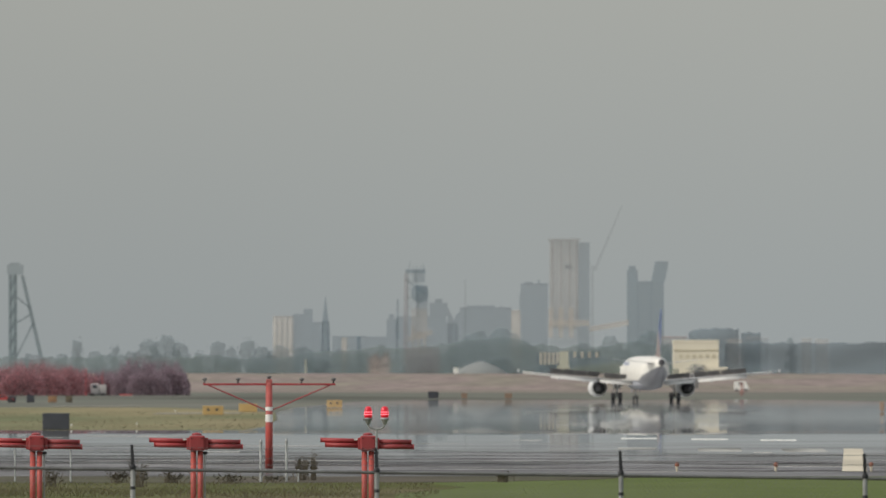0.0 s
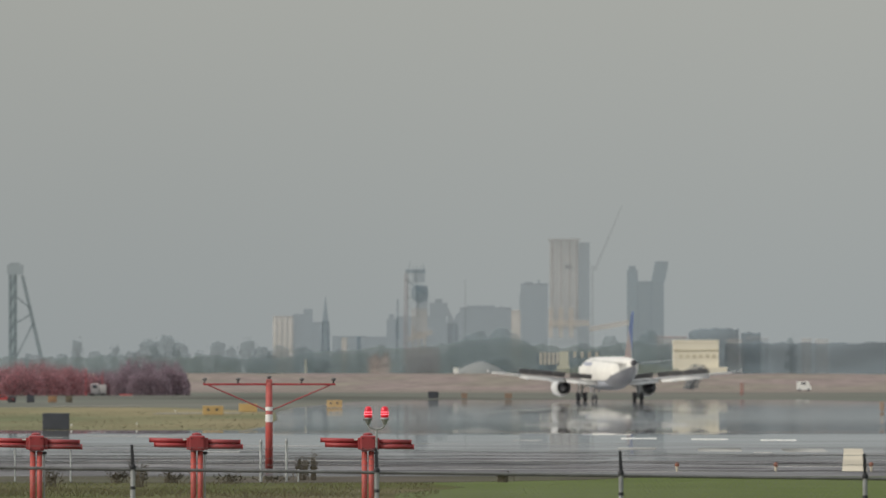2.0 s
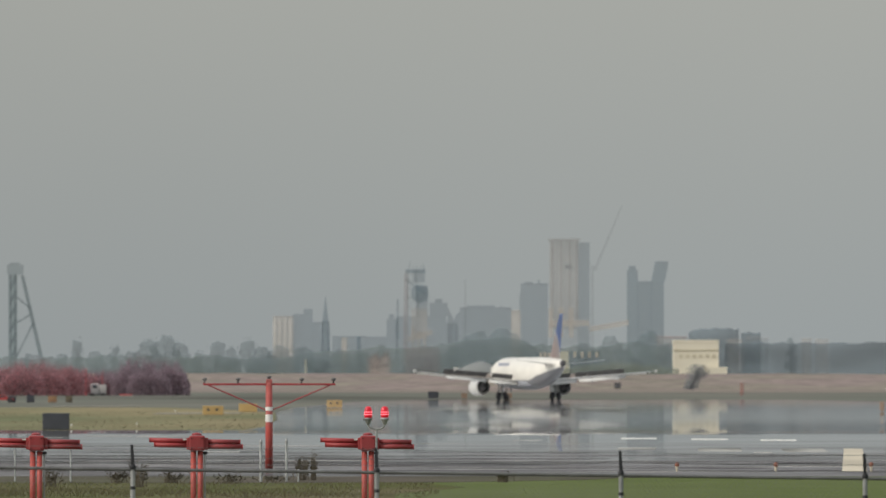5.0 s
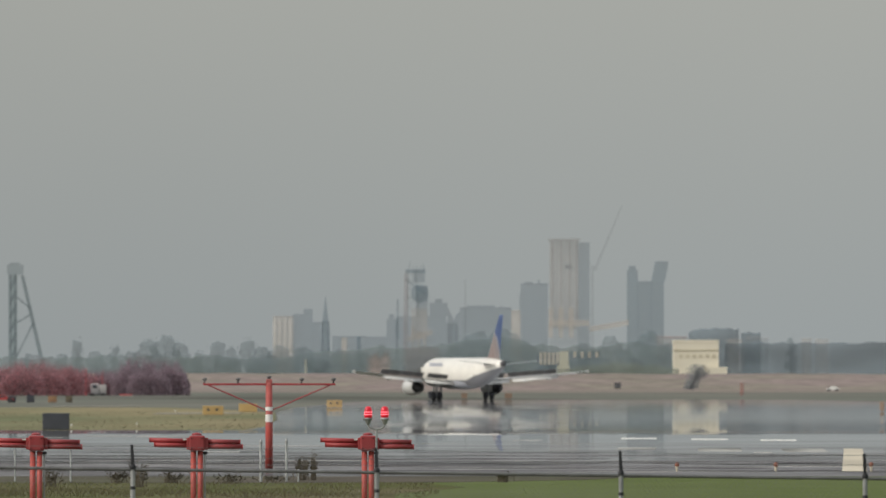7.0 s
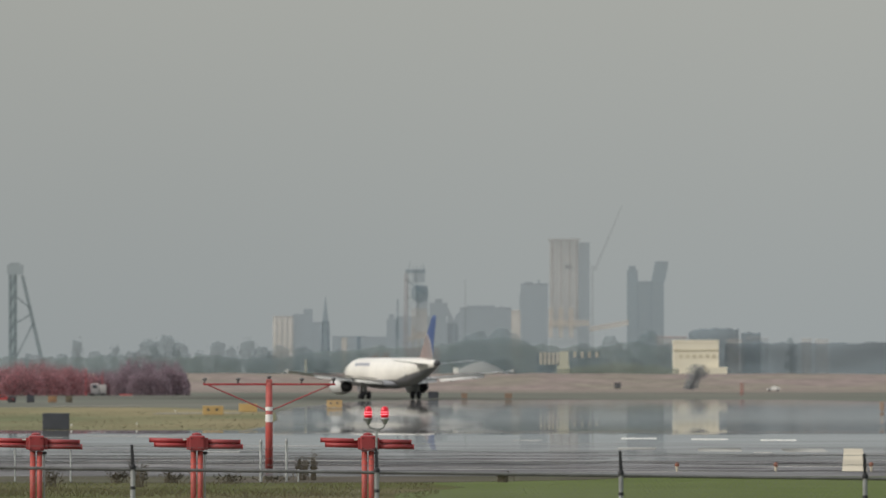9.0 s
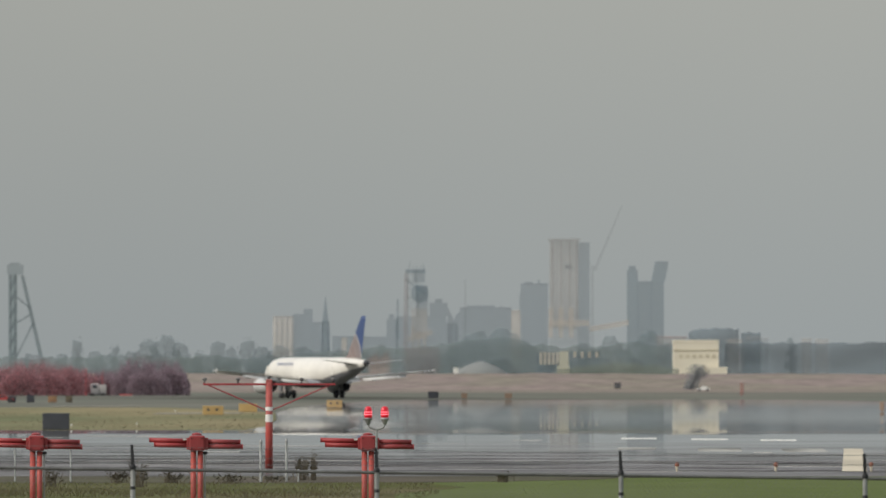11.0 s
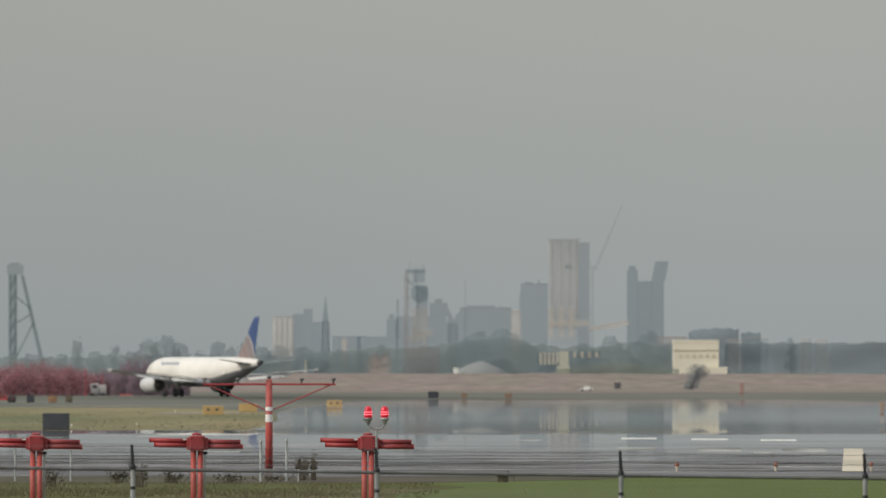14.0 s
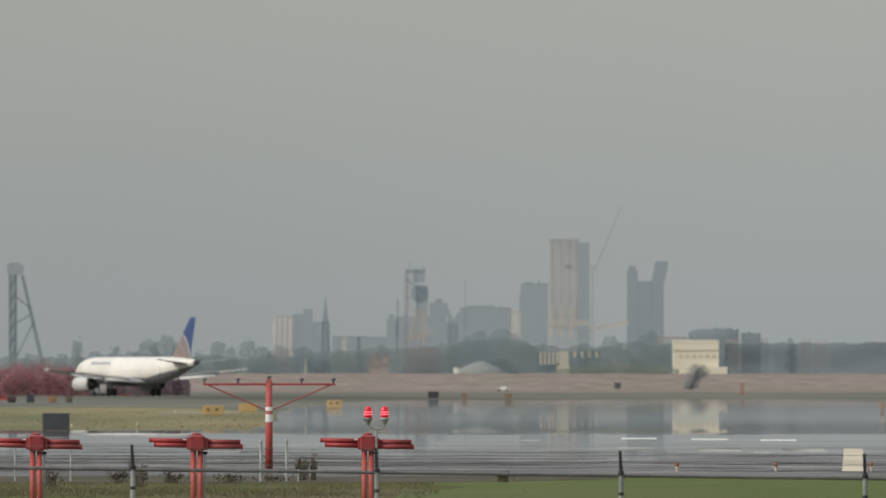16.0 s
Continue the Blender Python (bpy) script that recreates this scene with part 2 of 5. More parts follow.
def spin(profile, seg=20, centre=(0, 0, 0), axis="Z"):
    """A turned shape from (radius, height) pairs."""
    rings = []
    for r, h in profile:
        ring = []
        for i in range(seg):
            a = 2 * math.pi * i / seg
            p = (r * math.cos(a), r * math.sin(a), h) if axis == "Z" else (r * math.cos(a), h, r * math.sin(a))
            ring.append(Vector(p) + Vector(centre))
        rings.append(ring)
    return rings


def bent(bm, points, r, seg=8):
    for a, b in zip(points, points[1:]):
        tube(bm, a, b, r, seg=seg)
    for p in points[1:-1]:
        bmesh.ops.create_icosphere(bm, subdivisions=1, radius=r, matrix=Matrix.Translation(p))
    return bm


def slab(name, outline, z0, z1, mat, label="", parent=None):
    """A flat polygon with thickness."""
    bm = bmesh.new()
    top = [bm.verts.new((x, y, z1)) for x, y in outline]
    low = [bm.verts.new((x, y, z0)) for x, y in outline]
    bm.faces.new(top)
    bm.faces.new(low[::-1])
    n = len(top)
    for i in range(n):
        bm.faces.new((top[i], low[i], low[(i + 1) % n], top[(i + 1) % n]))
    bmesh.ops.triangulate(bm, faces=[f for f in bm.faces if len(f.verts) > 4])
    return part(name, bm, mat, parent, label)


# ---- ground, runway, markings, berm ----
bm = bmesh.new()
for a, b in ((-300, 297), (297, 4990)):
    q = [bm.verts.new(p) for p in ((-2500, a, 0), (2500, a, 0), (2500, b, 0), (-2500, b, 0))]
    bm.faces.new(q)
ground = part("ground", bm, FAR_GRASS)
tagged(ground, "flat airfield grass in dull green and straw", "ground", kind="structure")
SOIL = material("brown_soil", (0.115, 0.102, 0.085), 0.95, vary=0.35, grain=0.8, stretch=(0.5, 0.15, 1), alt=(0.09, 0.095, 0.06), spec=0.0)
OLIVE = material("olive_grass", (0.105, 0.112, 0.050), 0.95, vary=0.3, grain=0.8, stretch=(0.5, 0.15, 1), alt=(0.125, 0.110, 0.068), spec=0.0)
lawn = slab("lawn", ((-120, 60), (120, 60), (120, 300.5), (-120, 300.5)), -0.2, 0.03, GRASS,
            "mown green grass verge between fence and runway")
tagged(lawn, category="grass", kind="structure")

rough_grass = slab("rough_grass", ((-120, 60), (-0.5, 60), (-1.2, 255), (0.6, 270), (-0.8, 283.5), (-120, 283.5)), -0.2, 0.034, OLIVE,
                   "rough olive grass by the antennas")
tagged(rough_grass, category="grass", kind="structure")
shoulder = slab("shoulder", ((-120, 279), (-8, 281), (0, 283), (4.0, 290), (6.5, 300.2), (-120, 300.2)), -0.2, 0.04, SOIL,
                "bare brown soil and gravel shoulder of the runway")
tagged(shoulder, category="soil", kind="structure")
runway = slab("runway", ((-150, 300), (150, 300), (86.74, 1183.5), (62.0, 1240.0), (48.0, 1440.0), (-3.0, 1440.0), (-11.0, 1310.0), (-13.2, 1157.2), (-15.01, 1021.0), (-14.5, 882.6),
                         (-11.76, 723.2), (-10.7, 619.9), (-11.1, 562.9), (-150, 562)), -0.3, 0.05, ASPHALT,
              "grey asphalt runway, streaked nearby and mirroring in the heat further out")
tagged(runway, category="runway", kind="structure")


def rise(y):
    """Height of the long shallow swells in the runway, in metres above its level."""
    knots = ((440, 0), (470, .012), (488, .05), (505, .088), (515, .093), (525, .086), (540, .064), (555, .045), (575, .025), (600, .008), (625, 0))
    for (y0, h0), (y1, h1) in zip(knots, knots[1:]):
        if y0 <= y <= y1:
            return h0 + (h1 - h0) * (y - y0) / (y1 - y0)
    return 0.0


# shallow hump added so the mirage mirror can tilt lower
bm = bmesh.new()
bm.from_mesh(runway.data)
for y in (440, 470, 488, 505, 515, 525, 540, 555, 575, 600, 625):
    bmesh.ops.bisect_plane(bm, geom=bm.verts[:] + bm.edges[:] + bm.faces[:], plane_co=(0, y, 0), plane_no=(0, 1, 0))
for v in bm.verts:
    if v.co.z > 0:
        v.co.z += rise(v.co.y)
bm.to_mesh(runway.data)
bm.free()
verge = slab("verge", ((-150, 564.5), (-11.04, 556.9), (-10.71, 612.6), (-11.92, 723.2), (-14.4, 867.9), (-17.81, 929.9), (-28.07, 1041.4), (-150, 1060)), -0.2, 0.035, DRY_GRASS,
             "straw-coloured dry grass island beside the taxiway")
tagged(verge, category="grass", kind="structure")
TAXI = material("taxiway_asphalt", (0.145, 0.145, 0.125), 0.95, vary=0.15, grain=0.2, stretch=(.3, .1, 1), spec=0.0)
bm = bmesh.new()
lanes = ((2, 32, 1412, .04), (-18, 22, 1447, .10), (-38, 2, 1480, .24), (-62, -16, 1515, .37), (-80, -34, 1545, .44), (-160, -110, 1655, .06), (-310, -250, 1860, .02))
rows = [[bm.verts.new(p) for p in ((x0, y - 4, 0), (x0, y, z), (x1, y + 22, z), (x1, y + 26, 0))] for x0, x1, y, z in lanes]
for lo, hi in zip(rows, rows[1:]):
    for i in range(3):
        bm.faces.new((lo[i], lo[i + 1], hi[i + 1], hi[i]))
taxiway = part("taxiway", bm, TAXI, None, "grey asphalt taxiway rising gently off the runway")
tagged(taxiway, category="taxiway", kind="structure")

STRIP = material("strip_concrete", (0.33, 0.31, 0.27), 0.9, vary=0.2, grain=0.3, spec=0.0)
strip = slab("service_strip", ((-24.04, 839.9), (-17.3, 853.6), (-17.25, 875.2), (-24.24, 863.6)), 0.0, 0.06, STRIP, "pale concrete service strip in the grass")
tagged(strip, category="path", kind="structure")
strip = slab("service_strip", ((-41.07, 1062.7), (-32.53, 1094.0), (-33.09, 1112.7), (-42.1, 1089.4)), 0.0, 0.06, STRIP, "pale concrete service strip in the grass")
tagged(strip, category="path", kind="structure")


# dull white for worn bars and for glare painted on the paving
WORN_AND_GLARE = material("worn_paint_and_glare", (0.46, 0.45, 0.42), 0.8, vary=0.3, grain=1.2, stretch=(1, .1, 1), spec=0.0)


def stripe(name, x0, x1, d0, d1, mat, label, lean=0.03):
    """A painted bar on the paving from d0 to d1 metres away, x0 and x1 its sides at d0."""
    k = lean * (d1 - d0)
    ob = slab(name, ((x0, d0), (x1, d0), (x1 + k, d1), (x0 + k, d1)), 0.048, 0.060, mat, label, runway)
    for v in ob.data.vertices:
        v.co.z += rise(v.co.y)
    return ob


for x0, x1, d0, d1 in ((7.08, 8.65, 413, 424), (10.1, 11.86, 402, 420), (13.48, 15.19, 400, 418),
                       (12.08, 12.79, 394, 398),
                       (8.42, 10.1, 480.5, 485.5), (11.66, 13.37, 476, 481.5), (14.75, 16.4, 470.5, 476),
                       (3.22, 4.55, 471, 473)):
    stripe("threshold_bar", x0, x1, d0, d1, MARKING if d0 > 450 and x0 > 8 else WORN_AND_GLARE, "white painted threshold bar", 0.024)
# sky glare on the left paving, painted as thin pale streaks
for x0, x1, d0, d1 in ((-17.5, -15.25, 496, 500), (-14.95, -12.35, 493.5, 498.5), (-9.75, -7.97, 396, 401), (-20.7, -18.25, 486, 488.5)):
    stripe("glare_streak", x0, x1, d0, d1, WORN_AND_GLARE, "thin pale streak painted for glare on the paving", -0.01)
stripe("edge_line", 12.39, 13.16, 315, 417, CREAM_MARK, "broad cream painted line", 0.040)
SEAM = material("seam_concrete", (0.43, 0.41, 0.38), 0.9, vary=0.3, grain=0.4, stretch=(.5, 1, 1), spec=0)
RUBBER_STREAK = material("rubber_streak", (0.082, 0.076, 0.077), 0.9, vary=0.3, grain=0.4, stretch=(.5, 1, 1), spec=0)


def joint(d, wide, x0, x1, mat, label, seed):
    """An uneven joint or stain across the paving, of varying width."""
    n = int((x1 - x0) / .5)
    verts, faces = [], []
    for i in range(n + 1):
        x = x0 + (x1 - x0) * i / n
        mid = d + 4.0 * noise.noise((x * .45, seed, 0)) + 1.2 * noise.noise((x * 1.3, seed, 4))
        w = wide * max(.12, .5 + .9 * noise.noise((x * .22, seed, 9)) + .4 * noise.noise((x * .9, seed, 2)))
        verts += [(x, mid - w / 2, .055), (x, mid + w / 2, .055)]
    for i in range(n):
        faces.append((2 * i, 2 * i + 2, 2 * i + 3, 2 * i + 1))
    raw("seam" if mat is SEAM else "stain", verts, faces, mat, runway, label)


for k, (d, wide, x0, x1) in enumerate(((313, 2.0, -16, 16), (322, 1.5, -16, 2), (331.5, 2.6, -16, 16), (339, 2.2, -16, -2), (346, 1.6, -17, 8),
                                       (356, 2.2, -17, 17), (371, 2.6, -17, -3), (384, 2.0, -1, 17), (409, 3.0, -18, -7), (436, 4.0, -19, -2), (450, 3.5, -3, 9))):
    joint(d, wide, x0, x1, SEAM, "pale uneven concrete joint across the paving", k * 3.1)
for k, (d, wide, x0, x1) in enumerate(((317, 3.0, -16, 16), (326, 4.0, -16, 16), (335, 3.0, -6, 16), (343, 4.0, -17, 17), (351, 4.0, -17, 17), (364, 5.0, -17, 6), (378, 4.0, -18, 18), (395, 3.5, -18, 6))):
    joint(d, wide, x0, x1, RUBBER_STREAK, "dark rubber and tar streak across the paving", 40 + k * 2.3)


def build_berm():
    bm = bmesh.new()
    xs = [-700 + 7 * i for i in range(201)]
    prof = ((0, -0.3), (10, 1.0), (22, 2.4), (36, 3.9), (44, 4.6), (60, 4.7), (85, 0))
    rows = []
    for dy, h in prof:
        rows.append([bm.verts.new((x, 2893 + dy + 3 * noise.noise((x * .02, dy, 0)),
                                   max(-0.3, h * (0.97 + 0.10 * noise.noise((x * .012, dy * .03, 5))) + (0.35 * noise.noise((x * .09, dy * .1, 2)) if h > 1 else 0))))
                     for x in xs])
    for a, b in zip(rows, rows[1:]):
        for i in range(len(xs) - 1):
            bm.faces.new((a[i], a[i + 1], b[i + 1], b[i]))
    ob = part("embankment", bm, BERM, smooth=True)
    tagged(ob, "long low earth embankment with brown dry growth", "embankment", kind="structure")


build_berm()
foot = slab("embankment_foot", ((-600, 2290), (600, 2250), (600, 2896), (-600, 2896)), -0.2, 0.02, BERM,
            "bare brown ground before the embankment")
tagged(foot, category="ground", kind="structure")


# ---- airliner ----
def livery(name, kind):
    """Painted skin: white over a grey belly, or the blue fin with a pale globe at its foot."""
    m = material(name, (0.765, 0.74, 0.685), 0.32, vary=0.05, grain=0.9, big=0.3, spec=0.4)
    n, l = m.node_tree.nodes, m.node_tree.links
    b = n["Principled BSDF"]
    old = b.inputs["Base Color"].links[0].from_socket
    co = n.new("ShaderNodeTexCoord")
    mix = n.new("ShaderNodeMix")
    mix.data_type = "RGBA"
    if kind == "hull":
        sp = n.new("ShaderNodeSeparateXYZ")
        l.new(co.outputs["Object"], sp.inputs[0])
        mr = n.new("ShaderNodeMapRange")
        mr.inputs["From Min"].default_value, mr.inputs["From Max"].default_value = 2.78, 2.70
        # the grey belly paint sweeps up towards the tail
        up = n.new("ShaderNodeMath")
        up.operation = "ADD"
        l.new(sp.outputs["Y"], up.inputs[0])
        up.inputs[1].default_value = 7.0
        neg = n.new("ShaderNodeMath")
        neg.operation = "MINIMUM"
        l.new(up.outputs[0], neg.inputs[0])
        neg.inputs[1].default_value = 0.0
        lift = n.new("ShaderNodeMath")
        lift.operation = "MULTIPLY_ADD"
        l.new(neg.outputs[0], lift.inputs[0])
        lift.inputs[1].default_value = 0.155
        l.new(sp.outputs["Z"], lift.inputs[2])
        l.new(lift.outputs[0], mr.inputs["Value"])
        l.new(mr.outputs["Result"], mix.inputs["Factor"])
        # real grey belly paint, darkened further to carry some underside shade
        mix.inputs["B"].default_value = (0.19, 0.19, 0.205, 1)
        l.new(old, mix.inputs["A"])
    else:
        vm = n.new("ShaderNodeVectorMath")
        vm.operation = "DISTANCE"
        mp = n.new("ShaderNodeMapping")
        mp.inputs["Scale"].default_value = (0, 1, 1)
        l.new(co.outputs["Object"], mp.inputs["Vector"])
        l.new(mp.outputs[0], vm.inputs[0])
        vm.inputs[1].default_value = (0, -12.5, 5.2)
        cr = n.new("ShaderNodeValToRGB")
        cr.color_ramp.interpolation = "CONSTANT"
        mr = n.new("ShaderNodeMapRange")
        mr.inputs["From Min"].default_value, mr.inputs["From Max"].default_value = 0.0, 10.0
        l.new(vm.outputs["Value"], mr.inputs["Value"])
        l.new(mr.outputs["Result"], cr.inputs["Fac"])
        cr.color_ramp.elements[0].color = (0.25, 0.19, 0.185, 1)
        cr.color_ramp.elements[1].position, cr.color_ramp.elements[1].color = 0.466, (0.52, 0.50, 0.48, 1)
        e = cr.color_ramp.elements.new(0.485)
        e.color = (0.048, 0.082, 0.20, 1)
        for pos, col in ((0.14, (0.30, 0.24, 0.23, 1)), (0.17, (0.235, 0.18, 0.175, 1)), (0.29, (0.30, 0.25, 0.24, 1)), (0.32, (0.225, 0.19, 0.19, 1))):
            e = cr.color_ramp.elements.new(pos)
            e.color = col
        mix.inputs["Factor"].default_value = 1.0
        l.new(old, mix.inputs["A"])
        l.new(cr.outputs["Color"], mix.inputs["B"])
    l.new(mix.outputs["Result"], b.inputs["Base Color"])
    return m


def aerofoil(le, te, x, z, thick, tilt=0.0, n=7):
    """A wing section at span x from leading edge le to trailing edge te (along y)."""
    up, low = [], []
    c = le - te
    for i in range(n + 1):
        u = (1 - math.cos(math.pi * i / n)) / 2
        t = thick * 2.6 * (0.2969 * math.sqrt(u) - 0.126 * u - 0.3516 * u * u + 0.2843 * u ** 3 - 0.1030 * u ** 4) * 2
        y = le - c * u
        up.append(Vector((x, y, z + t * 0.62 + tilt * (0.4 - u))))
        low.append(Vector((x, y, z - t * 0.38 + tilt * (0.4 - u))))
    return up + low[-2:0:-1]


HULL = livery("airliner_skin", "hull")
FIN = livery("airliner_fin_paint", "fin")
WING_GREY = material("wing_grey", (0.50, 0.50, 0.49), 0.45, vary=0.1, grain=1.5)
# tailplane darker than the wing: underside shade mixed into its grey
TAIL_SHADE = material("tailplane_shade_grey", (0.33, 0.33, 0.33), 0.5, vary=0.1, grain=1.5)
FLAP_PALE = material("flap_paint", (0.62, 0.61, 0.58), 0.5, vary=0.1, grain=1.5)
# shade on the raised panels' rear is put into this dark grey
SPOILER_SHADE = material("spoiler_shade_grey", (0.17, 0.165, 0.165), 0.6, vary=0.15, grain=2)
NACELLE = material("nacelle_paint", (0.54, 0.54, 0.53), 0.35, vary=0.08, grain=1.2)
LIP = material("bare_metal", (0.6, 0.6, 0.6), 0.3, 0.9, vary=0.08, grain=4)
# exhaust metal lightened a little for distance haze
EXHAUST = material("exhaust_metal", (0.10, 0.098, 0.105), 0.5, 0.6, vary=0.2, grain=3)
GREY_TEXT = material("title_paint", (0.40, 0.42, 0.51), 0.5, vary=0.05, grain=3)


def wing_frame(side, x):
    """Leading edge, trailing edge, height and thickness of the wing at span x."""
    le = 5.3 - (x - 1.5) * 0.505
    te = -2.2 - max(0, x - 6.4) * 0.245 + 0.06 * min(x, 6.4)
    return le, te, 2.55 + (x - 1.5) * 0.093, 0.95 - 0.75 * min(1, (x - 1.5) / 13)


def build_airliner():
    jet = thing("airliner", pose(0, 0, 0), "white twin-engine jet airliner with blue tail, taxiing off the runway", "airplane")
    rings = []
    for y, w, z0, z1 in ((17.70, .06, 3.20, 3.32), (17.55, .36, 2.92, 3.62), (17.1, .74, 2.58, 4.02), (16.3, 1.16, 2.24, 4.52), (15.2, 1.55, 1.98, 5.18),
                         (13.9, 1.82, 1.83, 5.62), (12.3, 1.95, 1.76, 5.84), (10, 1.975, 1.75, 5.88), (4, 1.975, 1.75, 5.88), (-5, 1.975, 1.75, 5.88),
                         (-8, 1.96, 1.84, 5.88), (-10.5, 1.84, 2.22, 5.87), (-13, 1.56, 2.83, 5.82), (-15.3, 1.18, 3.47, 5.73), (-17.4, .78, 4.1, 5.58), (-19.0, .42, 4.62, 5.42)):
        rings.append([Vector((w * math.cos(a), y, (z0 + z1) / 2 + (z1 - z0) / 2 * math.sin(a))) for a in (2 * math.pi * i / 36 for i in range(36))])
    part("fuselage", loft(bmesh.new(), rings), HULL, jet, "white fuselage with pale grey belly", True)
    rings = [[Vector((r * math.cos(a), y, z + r * 1.05 * math.sin(a))) for a in (2 * math.pi * i / 16 for i in range(16))]
             for y, r, z in ((-18.98, .43, 5.02), (-19.5, .30, 5.10), (-19.87, .20, 5.14))]
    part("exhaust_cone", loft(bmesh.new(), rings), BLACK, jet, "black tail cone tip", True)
    # belly fairing
    rings = [[Vector((w * math.cos(a), y, 2.25 + h * math.sin(a))) for a in (2 * math.pi * i / 24 for i in range(24))]
             for y, w, h in ((7.2, .9, .3), (6, 1.75, .66), (4, 2.05, .78), (-2, 2.05, .8), (-4.5, 1.7, .62), (-6.5, .8, .25))]
    part("belly_fairing", loft(bmesh.new(), rings), material("belly_grey", (0.25, 0.26, 0.29), 0.4, vary=0.08, grain=1), jet, "grey belly fairing", True)
    # titles: plain bars, cheat line
    for side in (-1, 1):
        for i in range(6):
            y = 9.6 - i * 1.02
            part("letter_bar", boxed(side * 1.74, side * 1.835, y - .24, y + .24, 4.72, 5.15), GREY_TEXT, jet, "faint grey title bar")
        for y0, y1 in ((13.2, 14.0), (-11.0, -10.2)):
            part("cabin_door", boxed(side * 1.60, side * (1.875 if y0 > 0 else 1.815), y0, y1, 3.3, 4.6, .03), HULL, jet)
    for side in (-1, 1):
        secs = [aerofoil(*wing_frame(side, x)[:2], side * x, wing_frame(side, x)[2], wing_frame(side, x)[3] / 2.4) for x in (1.2, 2.5, 4.4, 6.4, 9, 12, 15, 16.6, 17.0)]
        part("wing", loft(bmesh.new(), secs), WING_GREY, jet, "", True)
        # wingtip fence
        le, te, z, th = wing_frame(side, 17.0)
        bm = bmesh.new()
        loft(bm, [[Vector((side * 17.02 + dx, y, z + h)) for dx in (-.03, .03) for y in ((a, b) if dx < 0 else (b, a))]
                  for h, a, b in ((-.18, te + .1, te - .1), (0, le - .2, te - .1), (.22, te + .2, te - .1))])
        part("wingtip_fence", bm, WING_GREY, jet, "small grey wingtip fence")
        # extended flaps in two runs, behind and below the trailing edge
        for x0, x1 in ((2.1, 6.2), (6.6, 12.8)):
            secs = []
            for x in (x0, (x0 + x1) / 2, x1):
                le, te, z, th = wing_frame(side, x)
                ch = 1.25 - 0.03 * x
                secs.append(aerofoil(te + .25, te + .25 - ch, side * x, z - .26, .10, tilt=0.46))
            part("flap", loft(bmesh.new(), secs), FLAP_PALE, jet, "", True)
        for x in (4.5, 8.3, 11.6):
            le, te, z, th = wing_frame(side, x)
            rings = [[Vector((side * x + r * .6 * math.cos(a), y, z - .35 + dz + r * math.sin(a))) for a in (2 * math.pi * i / 10 for i in range(10))]
                     for y, r, dz in ((te + 2.4, .05, .1), (te + 1.4, .22, 0), (te, .24, -.1), (te - 1.4, .05, -.22))]
            part("flap_track_fairing", loft(bmesh.new(), rings), WING_GREY, jet, "", True)
        # aileron
        secs = []
        for x in (13.0, 16.4):
            le, te, z, th = wing_frame(side, x)
            secs.append(aerofoil(te + .12, te - .42, side * x, z + .01, .05))
        part("aileron", loft(bmesh.new(), secs), FLAP_PALE, jet, "", True)
        # slats, a pale drooped leading edge
        secs = []
        for x in (2.6, 5.0, 5.01, 16.2):
            le, te, z, th = wing_frame(side, x)
            secs.append(aerofoil(le + .42, le - .05, side * x, z - .16, .10, tilt=-.25))
        part("slat", loft(bmesh.new(), secs), WHITE_PAINT, jet, "white leading-edge slat", True)
        # engine
        ex, ez = side * 5.75, 1.78
        prof = ((.72, 7.1), (.93, 7.15), (1.03, 7.05), (1.14, 6.5), (1.18, 5.6), (1.15, 4.3), (1.03, 3.2), (.92, 2.6), (.86, 2.6), (.80, 3.6), (.78, 6.4), (.72, 7.1))
        eng = part("engine", loft(bmesh.new(), spin(prof, 28, (ex, 0, ez), "Y"), cap=False), NACELLE, jet, "grey-white engine nacelle", True)
        part("inlet_lip", loft(bmesh.new(), spin(((.74, 7.08), (.80, 7.20), (.92, 7.20), (1.0, 7.11), (.95, 7.07), (.74, 7.08)), 28, (ex, 0, ez), "Y"), cap=False), LIP, eng, "bare metal inlet lip", True)
        part("fan", loft(bmesh.new(), spin(((.78, 6.1), (.3, 6.15), (.05, 6.6)), 20, (ex, 0, ez), "Y")), EXHAUST, eng, "dark fan", True)
        part("nozzle", loft(bmesh.new(), spin(((.80, 3.5), (.62, 2.5), (.50, 1.6), (.40, 1.6), (.28, 1.4), (.05, .8)), 24, (ex, 0, ez), "Y")), EXHAUST, eng, "dark exhaust nozzle and plug", True)
        bm = bmesh.new()
        loft(bm, [[Vector((ex + dx, y, z)) for dx, y, z in ((-.16, 5.0, zz), (.16, 5.0, zz), (.2, yb, zz), (-.2, yb, zz))] for zz, yb in ((2.6, 1.6), (2.85, .4), (3.05, .2))])
        part("pylon", bm, WING_GREY, jet)
        # tailplane
        secs = [aerofoil(le, te, side * x, 4.85 + .105 * x, th) for x, le, te, th in ((.5, -13.6, -17.6, .17), (3.2, -15.4, -18.15, .12), (6.1, -17.3, -18.75, .07), (6.22, -17.6, -18.75, .04))]
        part("tailplane", loft(bmesh.new(), secs), TAIL_SHADE, jet, "", True)
        # main gear
        gear = part("main_gear", tube(bmesh.new(), (side * 3.8, 0, .6), (side * 3.65, .1, 2.6), .13, .16, 12), STEEL, jet, "main landing gear leg")
        bm = bmesh.new()
        tube(bm, (side * 3.75, .05, 1.7), (side * 2.4, .1, 2.5), .07)
        part("side_brace", bm, STEEL, gear)
